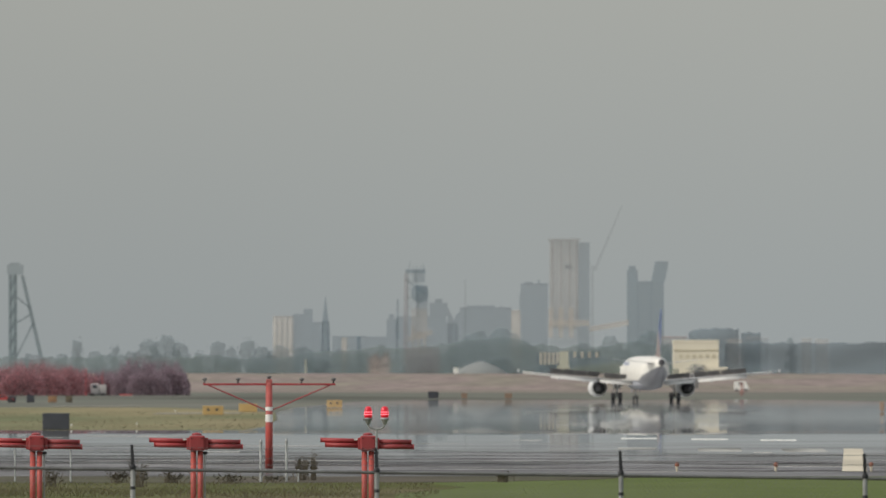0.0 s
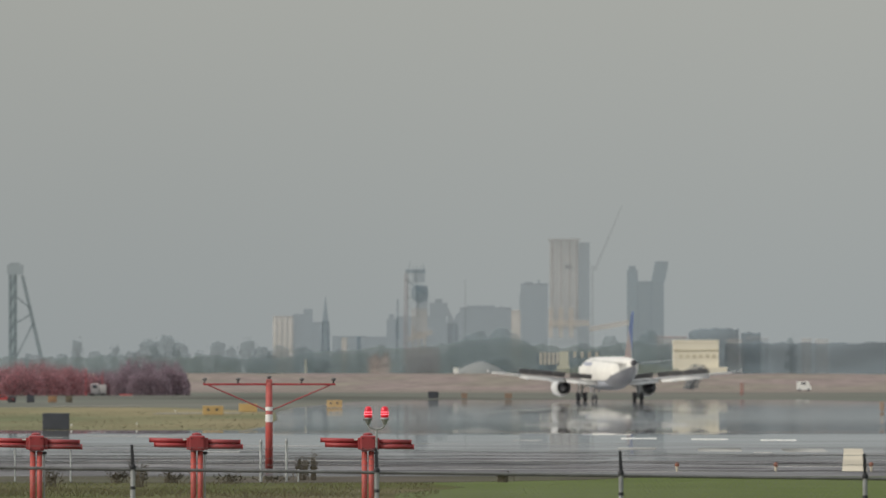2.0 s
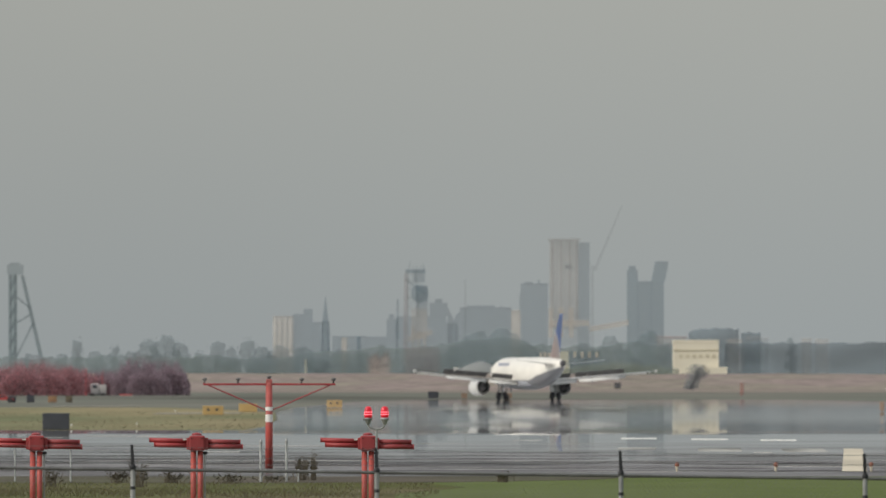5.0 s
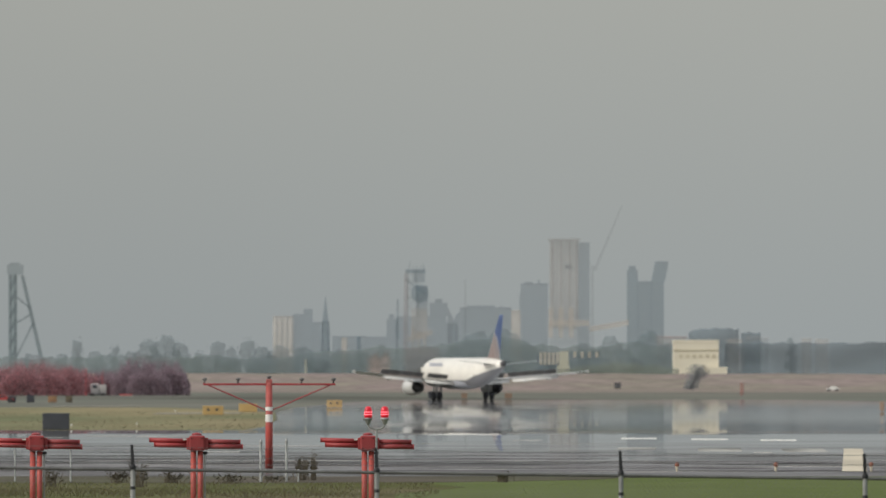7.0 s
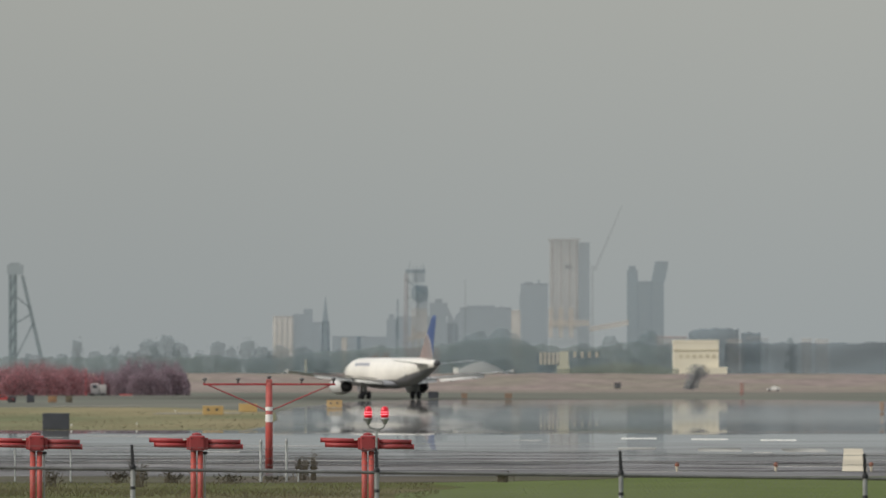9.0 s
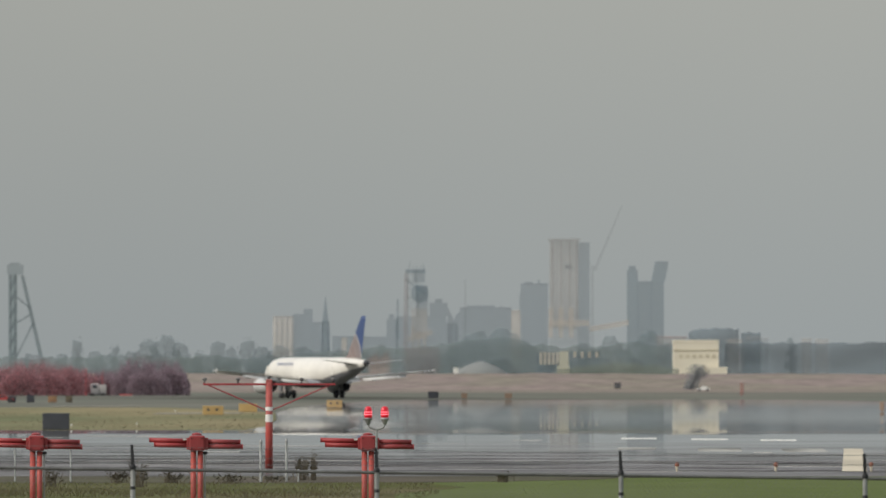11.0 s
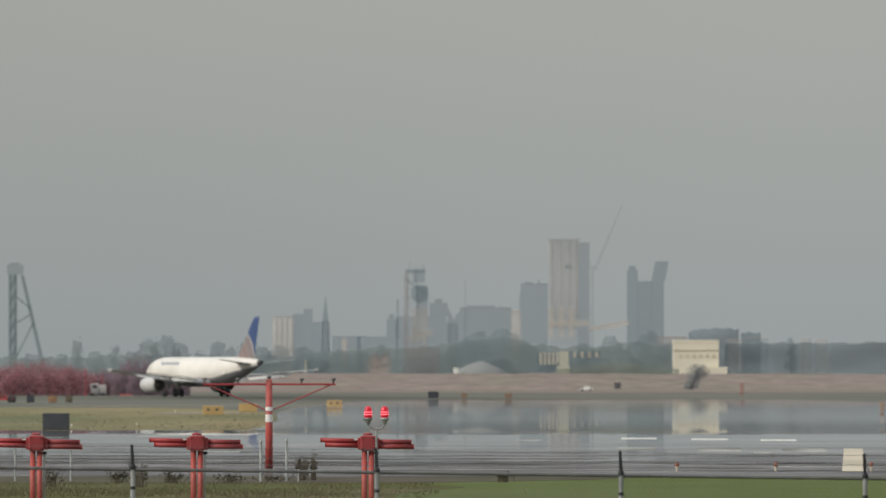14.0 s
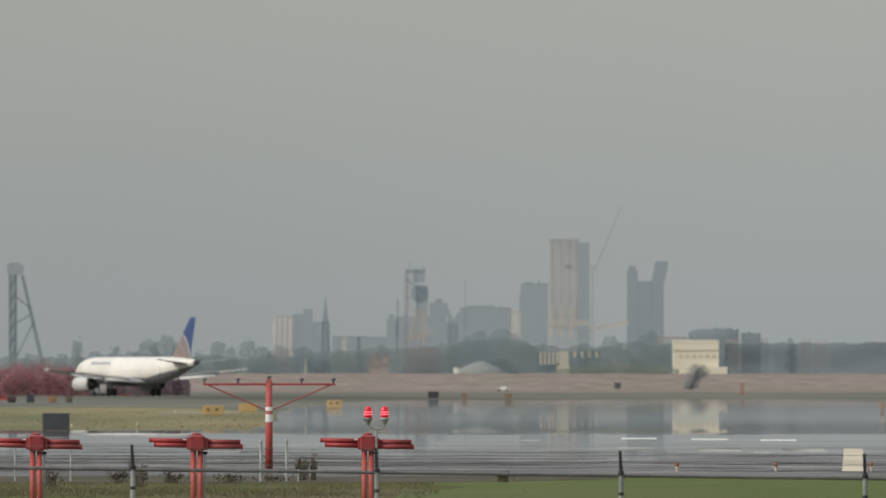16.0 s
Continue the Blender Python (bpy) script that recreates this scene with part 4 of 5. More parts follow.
def tree(name, x, d, w, h, leaf, label, seed, n=420, size=.5, group="", depth=.6, low=.12, bushy=False):
    """A tapered trunk with limbs and a crown of leaf clumps gathered round the limb ends."""
    rnd = random.Random(seed)
    t = thing(name, pose(x, d, 0), label, "tree", group)
    bm = bmesh.new()
    r = max(.08, h * .022)
    tube(bm, (0, 0, -.1), (rnd.gauss(0, .1), 0, h * .55), r, r * .5, 7)
    knots = []
    for i in range(13):
        u = low + (1 - low) * (i + .5) / 13
        a = rnd.uniform(0, 6.28)
        rr = .5 * w * math.sin(math.pi * min(.93, .18 + .78 * u)) ** .7 * rnd.uniform(.35, .85)
        k = Vector((rr * math.cos(a), rr * math.sin(a) * depth, h * (u * .88 + .02)))
        knots.append((k, w * rnd.uniform(.13, .22)))
        tube(bm, (0, 0, min(h * .5, max(.1, k.z * .7))), k, r * .35, r * .12, 5)
    knots.append((Vector((rnd.gauss(0, w * .05), 0, h * .86)), w * .15))
    part("trunk", bm, BARK if leaf in (RED_LEAF, PURPLE_LEAF) else FAR_BARK, t)
    verts, faces = [], []
    lobes = [(Vector((0, 0, h * u)), r) for u, r in ((.3, .36), (.42, .40), (.5, .42), (.58, .40), (.66, .34))]
    for i in range(26):
        a, u = rnd.uniform(0, 6.28), rnd.uniform(low, .95)
        rr = .5 * w * math.sin(math.pi * (.16 + .76 * u)) ** .8 * rnd.uniform(.25, .75)
        lobes.append((Vector((rr * math.cos(a), rr * math.sin(a) * depth, h * u)), rnd.uniform(.10, .22)))
    for i in range(n // 12):
        x0, y0 = rnd.uniform(-.45, .45) * w, rnd.uniform(-.4, .4) * w * depth
        z0 = h * rnd.uniform(.40, .90) * (1 - .35 * abs(x0 / w))
        ln = rnd.uniform(.3, 1.2)
        k = len(verts)
        t2 = size * .16
        verts += [(x0 - t2, y0, z0), (x0 + t2, y0, z0), (x0 + rnd.gauss(0, .12), y0, z0 + ln * h * .2)]
        faces.append((k, k + 1, k + 2))
    for i in range(n):
        k, kr = lobes[rnd.randrange(len(lobes))]
        o = Vector((rnd.gauss(0, 1), rnd.gauss(0, 1), rnd.gauss(0, 1))).normalized() * rnd.uniform(.1, 1) ** .45
        p = k + Vector((o.x * kr * w, o.y * kr * w * depth, o.z * kr * min(w, h) * .85))
        p.z = p.z if 0 < p.z < h else rnd.uniform(0, h * .8)
        if bushy:
            # many upright stems from the ground: a broad mass with a ragged top
            u = rnd.uniform(-.56, .56)
            cap = .80 + .30 * noise.noise((u * 7 + seed * 3.7, seed, 0)) + .16 * noise.noise((u * 23 + seed, 0, seed)) - .9 * abs(u) ** 2.2
            p = Vector((u * w, rnd.gauss(0, .16) * w, h * max(.2, cap) * rnd.random() ** .72))
        q = Vector((rnd.gauss(0, 1), rnd.gauss(0, 1), rnd.gauss(0, 1))).normalized()
        a = q.orthogonal().normalized() * size * rnd.uniform(.35, .75)
        b = q.cross(a).normalized() * size * rnd.uniform(.3, .7)
        s = len(verts)
        verts += [tuple(p - a), tuple(p - b * .7), tuple(p + a), tuple(p + b)]
        faces.append((s, s + 1, s + 2, s + 3))
    raw("crown", verts, faces, leaf, t)
    return t


# far foliage: haze put into pale bluish colours, sheen and transparency
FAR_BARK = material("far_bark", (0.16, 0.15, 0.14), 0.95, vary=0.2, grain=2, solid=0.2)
HAZED_LEAF = material("hazed_leaves", (0.165, 0.22, 0.23), 0.8, vary=0.3, grain=0.3, solid=0.26, leafy=0.25, sheen=1.0, spec=0.0)
NEAR_LEAF = material("hazed_bush_leaves", (0.23, 0.265, 0.295), 0.9, vary=0.3, grain=0.4, solid=0.3, leafy=0.5, sheen=1.0)

# x, distance, width and height of each bushy tree
for i, (x, d, w, h) in enumerate((
    (-73.3, 1616, 7.2, 5.3), (-70.3, 1652, 7.2, 5.8), (-65, 1616, 7.2, 6.5), (-63.6, 1670, 6.5, 5.7), (-59.7, 1634, 5.5, 5.4),
    (-60.9, 1724, 5.8, 4.8), (-64.7, 1562, 6.1, 4.8), (-61.2, 1571, 6.1, 4.8), (-68.8, 1566, 6.1, 5), (-58.7, 1577, 5.8, 4.7),
    (-57, 1661, 5.5, 3.8))):
    tree("shrub_tree", x, d, w, h, RED_LEAF, "bushy tree with dark red autumn leaves", 20 + i, 3600, .34, "autumn trees", bushy=True)
for i, (x, d, w, h) in enumerate((
    (-56.9, 1706, 5.3, 4.8), (-53.5, 1688, 5.8, 5), (-49.5, 1652, 6.8, 7.1), (-46.3, 1670, 7.3, 6.6), (-43, 1634, 4, 4.9),
    (-45.7, 1580, 6.2, 4.8), (-48.9, 1589, 5.7, 5.2), (-42.7, 1584, 4.9, 5.3), (-54, 1661, 5.5, 4))):
    tree("shrub_tree", x, d, w, h, PURPLE_LEAF, "bushy tree with dull purple autumn leaves", 50 + i, 3600, .34, "autumn trees", bushy=True)


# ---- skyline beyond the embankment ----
# see-through walls, some tinted bluer, stand in for distance haze
def haze_mat(name, base, solid):
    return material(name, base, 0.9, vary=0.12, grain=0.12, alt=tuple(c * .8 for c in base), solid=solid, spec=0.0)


HAZE_CONCRETE = haze_mat("far_concrete", (0.44, 0.42, 0.40), 0.28)
HAZE_PALE = haze_mat("far_pale_wall", (0.66, 0.61, 0.55), 0.36)
HAZE_DARK = haze_mat("far_dark_cladding", (0.13, 0.185, 0.23), 0.19)
HAZE_STEEL = haze_mat("far_steel", (0.095, 0.165, 0.21), 0.23)
HAZE_BRICK = haze_mat("far_brick", (0.33, 0.285, 0.285), 0.22)
HAZE_GLASS = haze_mat("far_window", (0.10, 0.12, 0.14), 0.20)
HAZE_ROOF = haze_mat("far_red_roof", (0.50, 0.31, 0.26), 0.34)
CREAM_WALL = material("cream_wall", (0.84, 0.775, 0.63), 0.8, vary=0.05, grain=0.2, solid=0.85)
# hedge leaves paled and blued, haze mixed into their colour
HAZED_HEDGE = material("hazed_hedge", (0.275, 0.335, 0.37), 0.95, vary=0.25, grain=0.25, stretch=(1, 1, 2), solid=0.45, leafy=0.6, sheen=0.2)


def block(name, x0, x1, top, d, depth, mat, label, category="building", rows=0, cols=0, wmat=None, roof=None):
    """A far building: walls, roof slab with parapet, rows of recessed windows."""
    g = thing(name, pose((x0 + x1) / 2, d, 0), label, category)
    w = (x1 - x0) / 2
    part("wall", boxed(-w, w, 0, depth, -.2, top), mat, g)
    part("roof", boxed(-w * 1.02, w * 1.02, -.15, depth + .15, top + .02, top + max(.4, top * .012)), roof or mat, g)
    for r in range(rows):
        for c in range(cols):
            cx = -w + 2 * w * (c + .5) / cols
            cz = top * (.32 + .62 * (r + .5) / rows)
            part("window", boxed(cx - w / cols * .45, cx + w / cols * .45, -.25, -.05, cz - top / rows * .13, cz + top / rows * .13), wmat or HAZE_GLASS, g)
    return g


HAZE_CRANE = haze_mat("far_crane_steel", (0.22, 0.24, 0.25), 0.11)
HAZE_HOUSE = haze_mat("far_house_wall", (0.60, 0.55, 0.50), 0.20)
HAZE_FAINT = haze_mat("far_bridge_steel", (0.12, 0.18, 0.19), 0.20)


def lattice(g, legs, levels, r, mat):
    """Legs as pairs of (foot, head) with cross bracing between neighbours."""
    for a, b in legs:
        part("leg", tube(bmesh.new(), a, b, r, seg=6), mat, g)
    for (a, b), (c, e) in zip(legs, legs[1:] + legs[:1]):
        for i in range(levels):
            u, v = i / levels, (i + 1) / levels
            p, q = Vector(a).lerp(Vector(b), u), Vector(c).lerp(Vector(e), v)
            part("brace", tube(bmesh.new(), p, q, r * .5, seg=5), mat, g)
            p, q = Vector(a).lerp(Vector(b), v), Vector(c).lerp(Vector(e), v)
            part("strut", tube(bmesh.new(), p, q, r * .5, seg=5), mat, g)


# main tower with slab roof, bays and a lighter foot
def main_tower():
    d = 4399.2
    g = thing("industrial_tower", pose(54.88, d, 0), "tall pale concrete factory tower with ledge roof", "tower")
    w = 8.57
    h = 63.66
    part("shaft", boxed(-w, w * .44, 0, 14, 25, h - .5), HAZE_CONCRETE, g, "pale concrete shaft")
    # lower shaft made nearly see-through, as if sunk in haze
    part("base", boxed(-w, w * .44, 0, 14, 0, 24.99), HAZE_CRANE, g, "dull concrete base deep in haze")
    # right side of the tower: its shade is painted with a darker material
    part("shaded_side", boxed(w * .445, w * 1.02, 1.5, 15, 0, h - 1.3), HAZE_DARK, g, "side of the shaft, painted darker as shade")
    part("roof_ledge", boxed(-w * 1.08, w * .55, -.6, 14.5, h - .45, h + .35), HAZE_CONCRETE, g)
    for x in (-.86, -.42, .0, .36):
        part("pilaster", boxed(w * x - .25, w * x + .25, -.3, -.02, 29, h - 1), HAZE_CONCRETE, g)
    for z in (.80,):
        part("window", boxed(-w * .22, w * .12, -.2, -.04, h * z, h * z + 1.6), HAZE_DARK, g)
    # piers take the pale material in place of sunlight
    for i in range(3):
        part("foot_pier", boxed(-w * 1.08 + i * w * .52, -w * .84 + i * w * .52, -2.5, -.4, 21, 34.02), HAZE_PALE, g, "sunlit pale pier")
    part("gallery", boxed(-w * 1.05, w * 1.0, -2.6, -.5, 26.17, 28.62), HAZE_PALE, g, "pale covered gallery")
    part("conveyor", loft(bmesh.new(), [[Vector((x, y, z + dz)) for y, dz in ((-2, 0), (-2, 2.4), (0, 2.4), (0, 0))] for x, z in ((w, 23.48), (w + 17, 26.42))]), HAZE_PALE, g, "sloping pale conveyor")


main_tower()
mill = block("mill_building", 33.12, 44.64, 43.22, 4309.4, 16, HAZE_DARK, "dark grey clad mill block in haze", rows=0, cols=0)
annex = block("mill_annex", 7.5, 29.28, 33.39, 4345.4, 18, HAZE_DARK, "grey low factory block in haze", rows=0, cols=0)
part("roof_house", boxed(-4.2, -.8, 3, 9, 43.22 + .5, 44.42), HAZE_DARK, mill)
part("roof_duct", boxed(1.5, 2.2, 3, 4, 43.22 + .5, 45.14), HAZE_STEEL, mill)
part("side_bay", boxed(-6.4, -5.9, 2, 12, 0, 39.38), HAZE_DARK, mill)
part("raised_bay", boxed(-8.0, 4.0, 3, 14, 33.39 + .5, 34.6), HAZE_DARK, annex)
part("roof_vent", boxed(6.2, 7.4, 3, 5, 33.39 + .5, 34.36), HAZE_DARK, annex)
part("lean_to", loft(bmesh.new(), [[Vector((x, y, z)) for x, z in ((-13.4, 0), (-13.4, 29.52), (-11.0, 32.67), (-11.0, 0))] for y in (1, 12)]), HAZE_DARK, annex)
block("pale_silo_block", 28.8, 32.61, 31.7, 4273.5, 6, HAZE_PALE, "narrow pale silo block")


def twin_tower():
    g = thing("twin_towers", pose(0, 4489.0, 0), "pair of dark hazy factory towers joined low down", "tower")
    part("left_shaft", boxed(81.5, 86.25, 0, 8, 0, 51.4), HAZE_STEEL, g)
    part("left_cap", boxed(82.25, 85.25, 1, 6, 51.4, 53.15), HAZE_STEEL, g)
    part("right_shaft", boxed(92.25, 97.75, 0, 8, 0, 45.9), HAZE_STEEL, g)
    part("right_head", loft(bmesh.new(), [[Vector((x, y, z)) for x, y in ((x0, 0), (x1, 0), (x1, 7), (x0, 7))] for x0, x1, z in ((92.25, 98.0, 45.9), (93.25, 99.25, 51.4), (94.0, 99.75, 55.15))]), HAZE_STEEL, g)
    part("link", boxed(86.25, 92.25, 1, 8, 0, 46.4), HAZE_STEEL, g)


twin_tower()


def refinery():
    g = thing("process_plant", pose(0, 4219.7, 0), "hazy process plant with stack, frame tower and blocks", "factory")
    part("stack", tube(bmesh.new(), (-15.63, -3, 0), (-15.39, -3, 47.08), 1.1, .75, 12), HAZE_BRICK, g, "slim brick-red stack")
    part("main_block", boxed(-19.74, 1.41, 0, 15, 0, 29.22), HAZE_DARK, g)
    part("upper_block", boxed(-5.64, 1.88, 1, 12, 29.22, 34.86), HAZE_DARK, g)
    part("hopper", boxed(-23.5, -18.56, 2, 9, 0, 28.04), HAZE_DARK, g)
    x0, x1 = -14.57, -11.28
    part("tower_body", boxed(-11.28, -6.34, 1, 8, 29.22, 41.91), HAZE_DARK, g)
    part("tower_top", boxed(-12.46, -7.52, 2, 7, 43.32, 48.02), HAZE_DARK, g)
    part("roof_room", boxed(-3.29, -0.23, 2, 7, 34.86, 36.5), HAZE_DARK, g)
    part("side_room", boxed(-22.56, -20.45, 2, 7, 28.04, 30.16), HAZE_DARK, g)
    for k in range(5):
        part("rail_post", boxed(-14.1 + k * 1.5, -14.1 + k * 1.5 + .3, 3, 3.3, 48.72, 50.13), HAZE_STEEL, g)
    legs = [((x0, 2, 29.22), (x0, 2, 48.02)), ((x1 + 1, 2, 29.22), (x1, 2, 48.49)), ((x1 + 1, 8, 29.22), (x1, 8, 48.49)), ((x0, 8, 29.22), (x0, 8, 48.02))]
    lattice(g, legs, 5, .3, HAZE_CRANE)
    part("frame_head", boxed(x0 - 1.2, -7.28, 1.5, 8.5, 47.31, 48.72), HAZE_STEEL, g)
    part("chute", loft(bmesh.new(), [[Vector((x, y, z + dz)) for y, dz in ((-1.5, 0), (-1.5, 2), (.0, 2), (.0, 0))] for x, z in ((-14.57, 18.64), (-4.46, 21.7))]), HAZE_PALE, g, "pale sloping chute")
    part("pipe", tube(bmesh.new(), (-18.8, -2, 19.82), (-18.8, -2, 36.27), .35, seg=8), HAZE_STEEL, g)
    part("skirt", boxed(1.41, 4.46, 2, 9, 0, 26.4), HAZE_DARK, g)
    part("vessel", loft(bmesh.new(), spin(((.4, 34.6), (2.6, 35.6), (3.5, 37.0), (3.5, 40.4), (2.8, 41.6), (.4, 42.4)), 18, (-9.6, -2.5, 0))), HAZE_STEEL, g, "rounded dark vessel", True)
    # sunlight on the cladding, put in as a pale panel
    part("sunlit_wall", boxed(-13.2, -6.6, -.8, -.1, 19.8, 32.4), HAZE_HOUSE, g, "pale panel painted as sunlit cladding")
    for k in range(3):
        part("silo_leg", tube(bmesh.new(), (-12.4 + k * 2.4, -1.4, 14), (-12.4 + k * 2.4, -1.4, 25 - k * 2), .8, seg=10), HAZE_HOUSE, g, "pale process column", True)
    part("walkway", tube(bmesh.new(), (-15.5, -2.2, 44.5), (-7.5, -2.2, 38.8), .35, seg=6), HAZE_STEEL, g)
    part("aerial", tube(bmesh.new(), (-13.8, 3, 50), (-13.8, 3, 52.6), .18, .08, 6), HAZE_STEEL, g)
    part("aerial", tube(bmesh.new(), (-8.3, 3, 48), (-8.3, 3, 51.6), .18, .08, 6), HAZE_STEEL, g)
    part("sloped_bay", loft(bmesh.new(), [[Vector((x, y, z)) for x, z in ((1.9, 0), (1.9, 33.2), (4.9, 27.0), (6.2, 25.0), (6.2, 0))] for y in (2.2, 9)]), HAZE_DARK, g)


refinery()
block("brick_building", -12.6, -1.2, 13.4, 3440, 12, HAZE_BRICK, "brown brick low building", rows=0, cols=0)


def silos():
    g = thing("grain_silos", pose(0, 4040.1, 0), "row of pale pink silo cylinders beside a grey head house", "silo")
    for i in range(4):
        cx = -66.71 + i * 2.05
        part("silo", tube(bmesh.new(), (cx, 0, 0), (cx, 0, 27.65), .98, seg=16), HAZE_PALE, g, "pale concrete silo", True)
    part("head_house", boxed(-59.62, -51.98, 1, 9, 0, 29.0), HAZE_DARK, g)
    part("head_tower", boxed(-55.58, -51.98, 1, 7, 29.0, 31.02), HAZE_DARK, g)
    part("annex", boxed(-51.98, -48.6, 1, 9, 0, 25.85), HAZE_DARK, g)
    part("gallery", boxed(-67.5, -59.62, -.6, 1, 27.43, 28.32), HAZE_CONCRETE, g)


silos()


def spire():
    g = thing("lattice_spire", pose(-41.6, 3591.2, 0), "dark slender pointed mast in haze", "mast")
    h = 32.3
    legs = [((x, y, 0), (x * .75, y * .75, h * .72)) for x, y in ((-1.45, -1.2), (1.45, -1.2), (1.45, 1.2), (-1.45, 1.2))]
    lattice(g, legs, 7, .24, HAZE_STEEL)
    part("core", boxed(-1.0, 1.0, -.8, .8, 0, h * .72), HAZE_STEEL, g)
    part("point", tube(bmesh.new(), (0, 0, h * .71), (0, 0, h), 1.15, .08, 8), HAZE_STEEL, g)


spire()


def bridge_tower():
    g = thing("lift_bridge_tower", pose(0, 4489.0, 0), "hazy steel lift-bridge tower with a raking back leg", "bridge tower")
    part("sheave_house", boxed(-192.75, -186.0, -2, 8, 49.4, 53.65), HAZE_FAINT, g, "machinery house")
    part("cap", boxed(-191.75, -187.5, 0, 6, 53.65, 54.65), HAZE_FAINT, g)
    part("lift_shaft", boxed(-191.25, -189.25, 1, 4, 0, 49.4), HAZE_FAINT, g)
    for y in (-1.5, 7):
        part("column", boxed(-192.25, -191.0, y - .5, y + .5, 0, 49.4), HAZE_FAINT, g)
        part("column", boxed(-189.75, -188.62, y - .5, y + .5, 0, 49.4), HAZE_FAINT, g)
        a, b = Vector((-186.25, y, 48.9)), Vector((-177.5, y, 10.9))
        part("back_leg", tube(bmesh.new(), b, a, .8, .7, 6), HAZE_FAINT, g, "raking back leg")
        for i in range(6):
            z = 10.9 + i * 6.3
            part("brace", tube(bmesh.new(), (-191.75, y, z), (-189.0, y, z + 6.3), .35, seg=5), HAZE_FAINT, g)
        for u, v in ((.05, .45), (.45, .55), (.75, .62)):
            p = b.lerp(a, v)
            part("strut", tube(bmesh.new(), (-188.75, y, 10.9 + 38 * u), p, .35, seg=5), HAZE_FAINT, g)


bridge_tower()


def far_crane():
    g = thing("tower_crane", pose(0, 4668.6, 0), "faint crane with a long raised jib in haze", "crane")
    part("mast", boxed(68.12, 69.42, 0, 1.2, 0, 55.42), HAZE_CRANE, g)
    part("jib", tube(bmesh.new(), (69.68, .6, 52.82), (82.42, .6, 82.98), .75, .3, 6), HAZE_CRANE, g)
    part("mast", boxed(9.88, 10.66, 0, .7, 0, 48.92), HAZE_CRANE, g)


far_crane()


# white building by the embankment, annex and neighbours
def white_building():
    d = 3142.3
    g = thing("cream_building", pose(0, d, 0), "cream-white flat-roofed building above the embankment", "building")
    part("wall", boxed(71.4, 85.4, 0, 12, 0, 14.45), CREAM_WALL, g)
    part("roof", boxed(71.34, 85.46, -.1, 12.1, 14.45 + .02, 15.15), CREAM_WALL, g, "cream parapet")
    part("annex", boxed(81.55, 87.85, -5, -.1, 0, 6.75), CREAM_WALL, g, "low cream annex")
    for i in range(6):
        x = 73.15 + i * 2.05
        part("window", boxed(x, x + 1.1, -.12, -.02, 9.55, 10.6), CREAM_WIN, g, "dull ochre window")
    part("ledge", boxed(71.4, 85.4, -.25, -.02, 11.82, 12.17), CREAM_WIN, g)


CREAM_WIN = material("ochre_window", (0.60, 0.54, 0.40), 0.6, vary=0.1, grain=1)
white_building()
block("red_roof_house", 75.8, 86.4, 17.7, 3591.2, 10, HAZE_CONCRETE, "low house with a faded red roof", rows=1, cols=4, roof=HAZE_ROOF)


# pale stone with the pillars' sunlight put into its colour
LIT_STONE = haze_mat("sunlit_stone", (0.70, 0.64, 0.55), 0.62)
HOUSE_PINK = haze_mat("pink_house_wall", (0.64, 0.53, 0.48), 0.32)


def colonnade():
    g = thing("colonnade_building", pose(0, 3321.9, 0), "low building with a row of pale pillars", "building")
    part("wall", boxed(30.71, 51.43, 1.2, 10, 0, 12.15), HAZE_DARK, g)
    for i in range(5):
        x = 31.63 + i * 1.35
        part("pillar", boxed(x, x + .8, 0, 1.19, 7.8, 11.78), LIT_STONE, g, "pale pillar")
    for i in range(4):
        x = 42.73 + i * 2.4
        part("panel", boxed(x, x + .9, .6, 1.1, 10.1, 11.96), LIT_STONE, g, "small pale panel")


colonnade()


def pale_column():
    g = thing("pale_hut", pose(0, 3052.5, 0), "narrow pale cream kiosk tower", "kiosk")
    part("shaft", boxed(35.02, 37.74, 0, 2.4, 0, 11.4), PALE_COL, g)
    part("base", boxed(34.34, 38.08, -.6, 2.4, 0, 6.98), PALE_COL, g)


PALE_COL = material("pale_render", (0.66, 0.64, 0.52), 0.85, vary=0.08, grain=0.5, solid=0.6)
pale_column()


def dome():
    g = thing("storage_dome", pose(11.09, 3016.6, 0), "low pale grey covered storage mound", "storage dome")
    w = 8.06
    h = 8.28
    rings = []
    for u, r in ((0, 1.0), (.55, .98), (.70, .82), (.85, .52), (.95, .25), (1.0, .06)):
        rings.append([Vector((r * w * math.cos(a), r * w * .6 * math.sin(a), h * u)) for a in (2 * math.pi * i / 24 for i in range(24))])
    part("cover", loft(bmesh.new(), rings), DOME, g, "", True)
    part("tank", boxed(-w * 1.0, -w * .82, -w * .62, -w * .5, 0, 6.43), WHITE_PAINT, g, "small white tank")


DOME = material("pale_tarpaulin", (0.40, 0.41, 0.40), 0.8, vary=0.1, grain=0.4, solid=0.5)
dome()
for x0, x1, top, dist, m, lab in (
        (-25.5, -19.4, 10.1, 3412, HAZE_BRICK, "small pinkish brick house in haze"),
        (-37.8, -35.7, 18, 3771, HAZE_PALE, "narrow pale building in haze"),
        (-44.1, -30.6, 19.8, 4040, HAZE_DARK, "long grey shed in haze"),
        (-31, -22.8, 19.8, 4094, HAZE_DARK, "grey metal shed in haze")):
    block("house" if "house" in lab else "shed", x0, x1, top, dist, 9, m, lab, rows=0, cols=0)


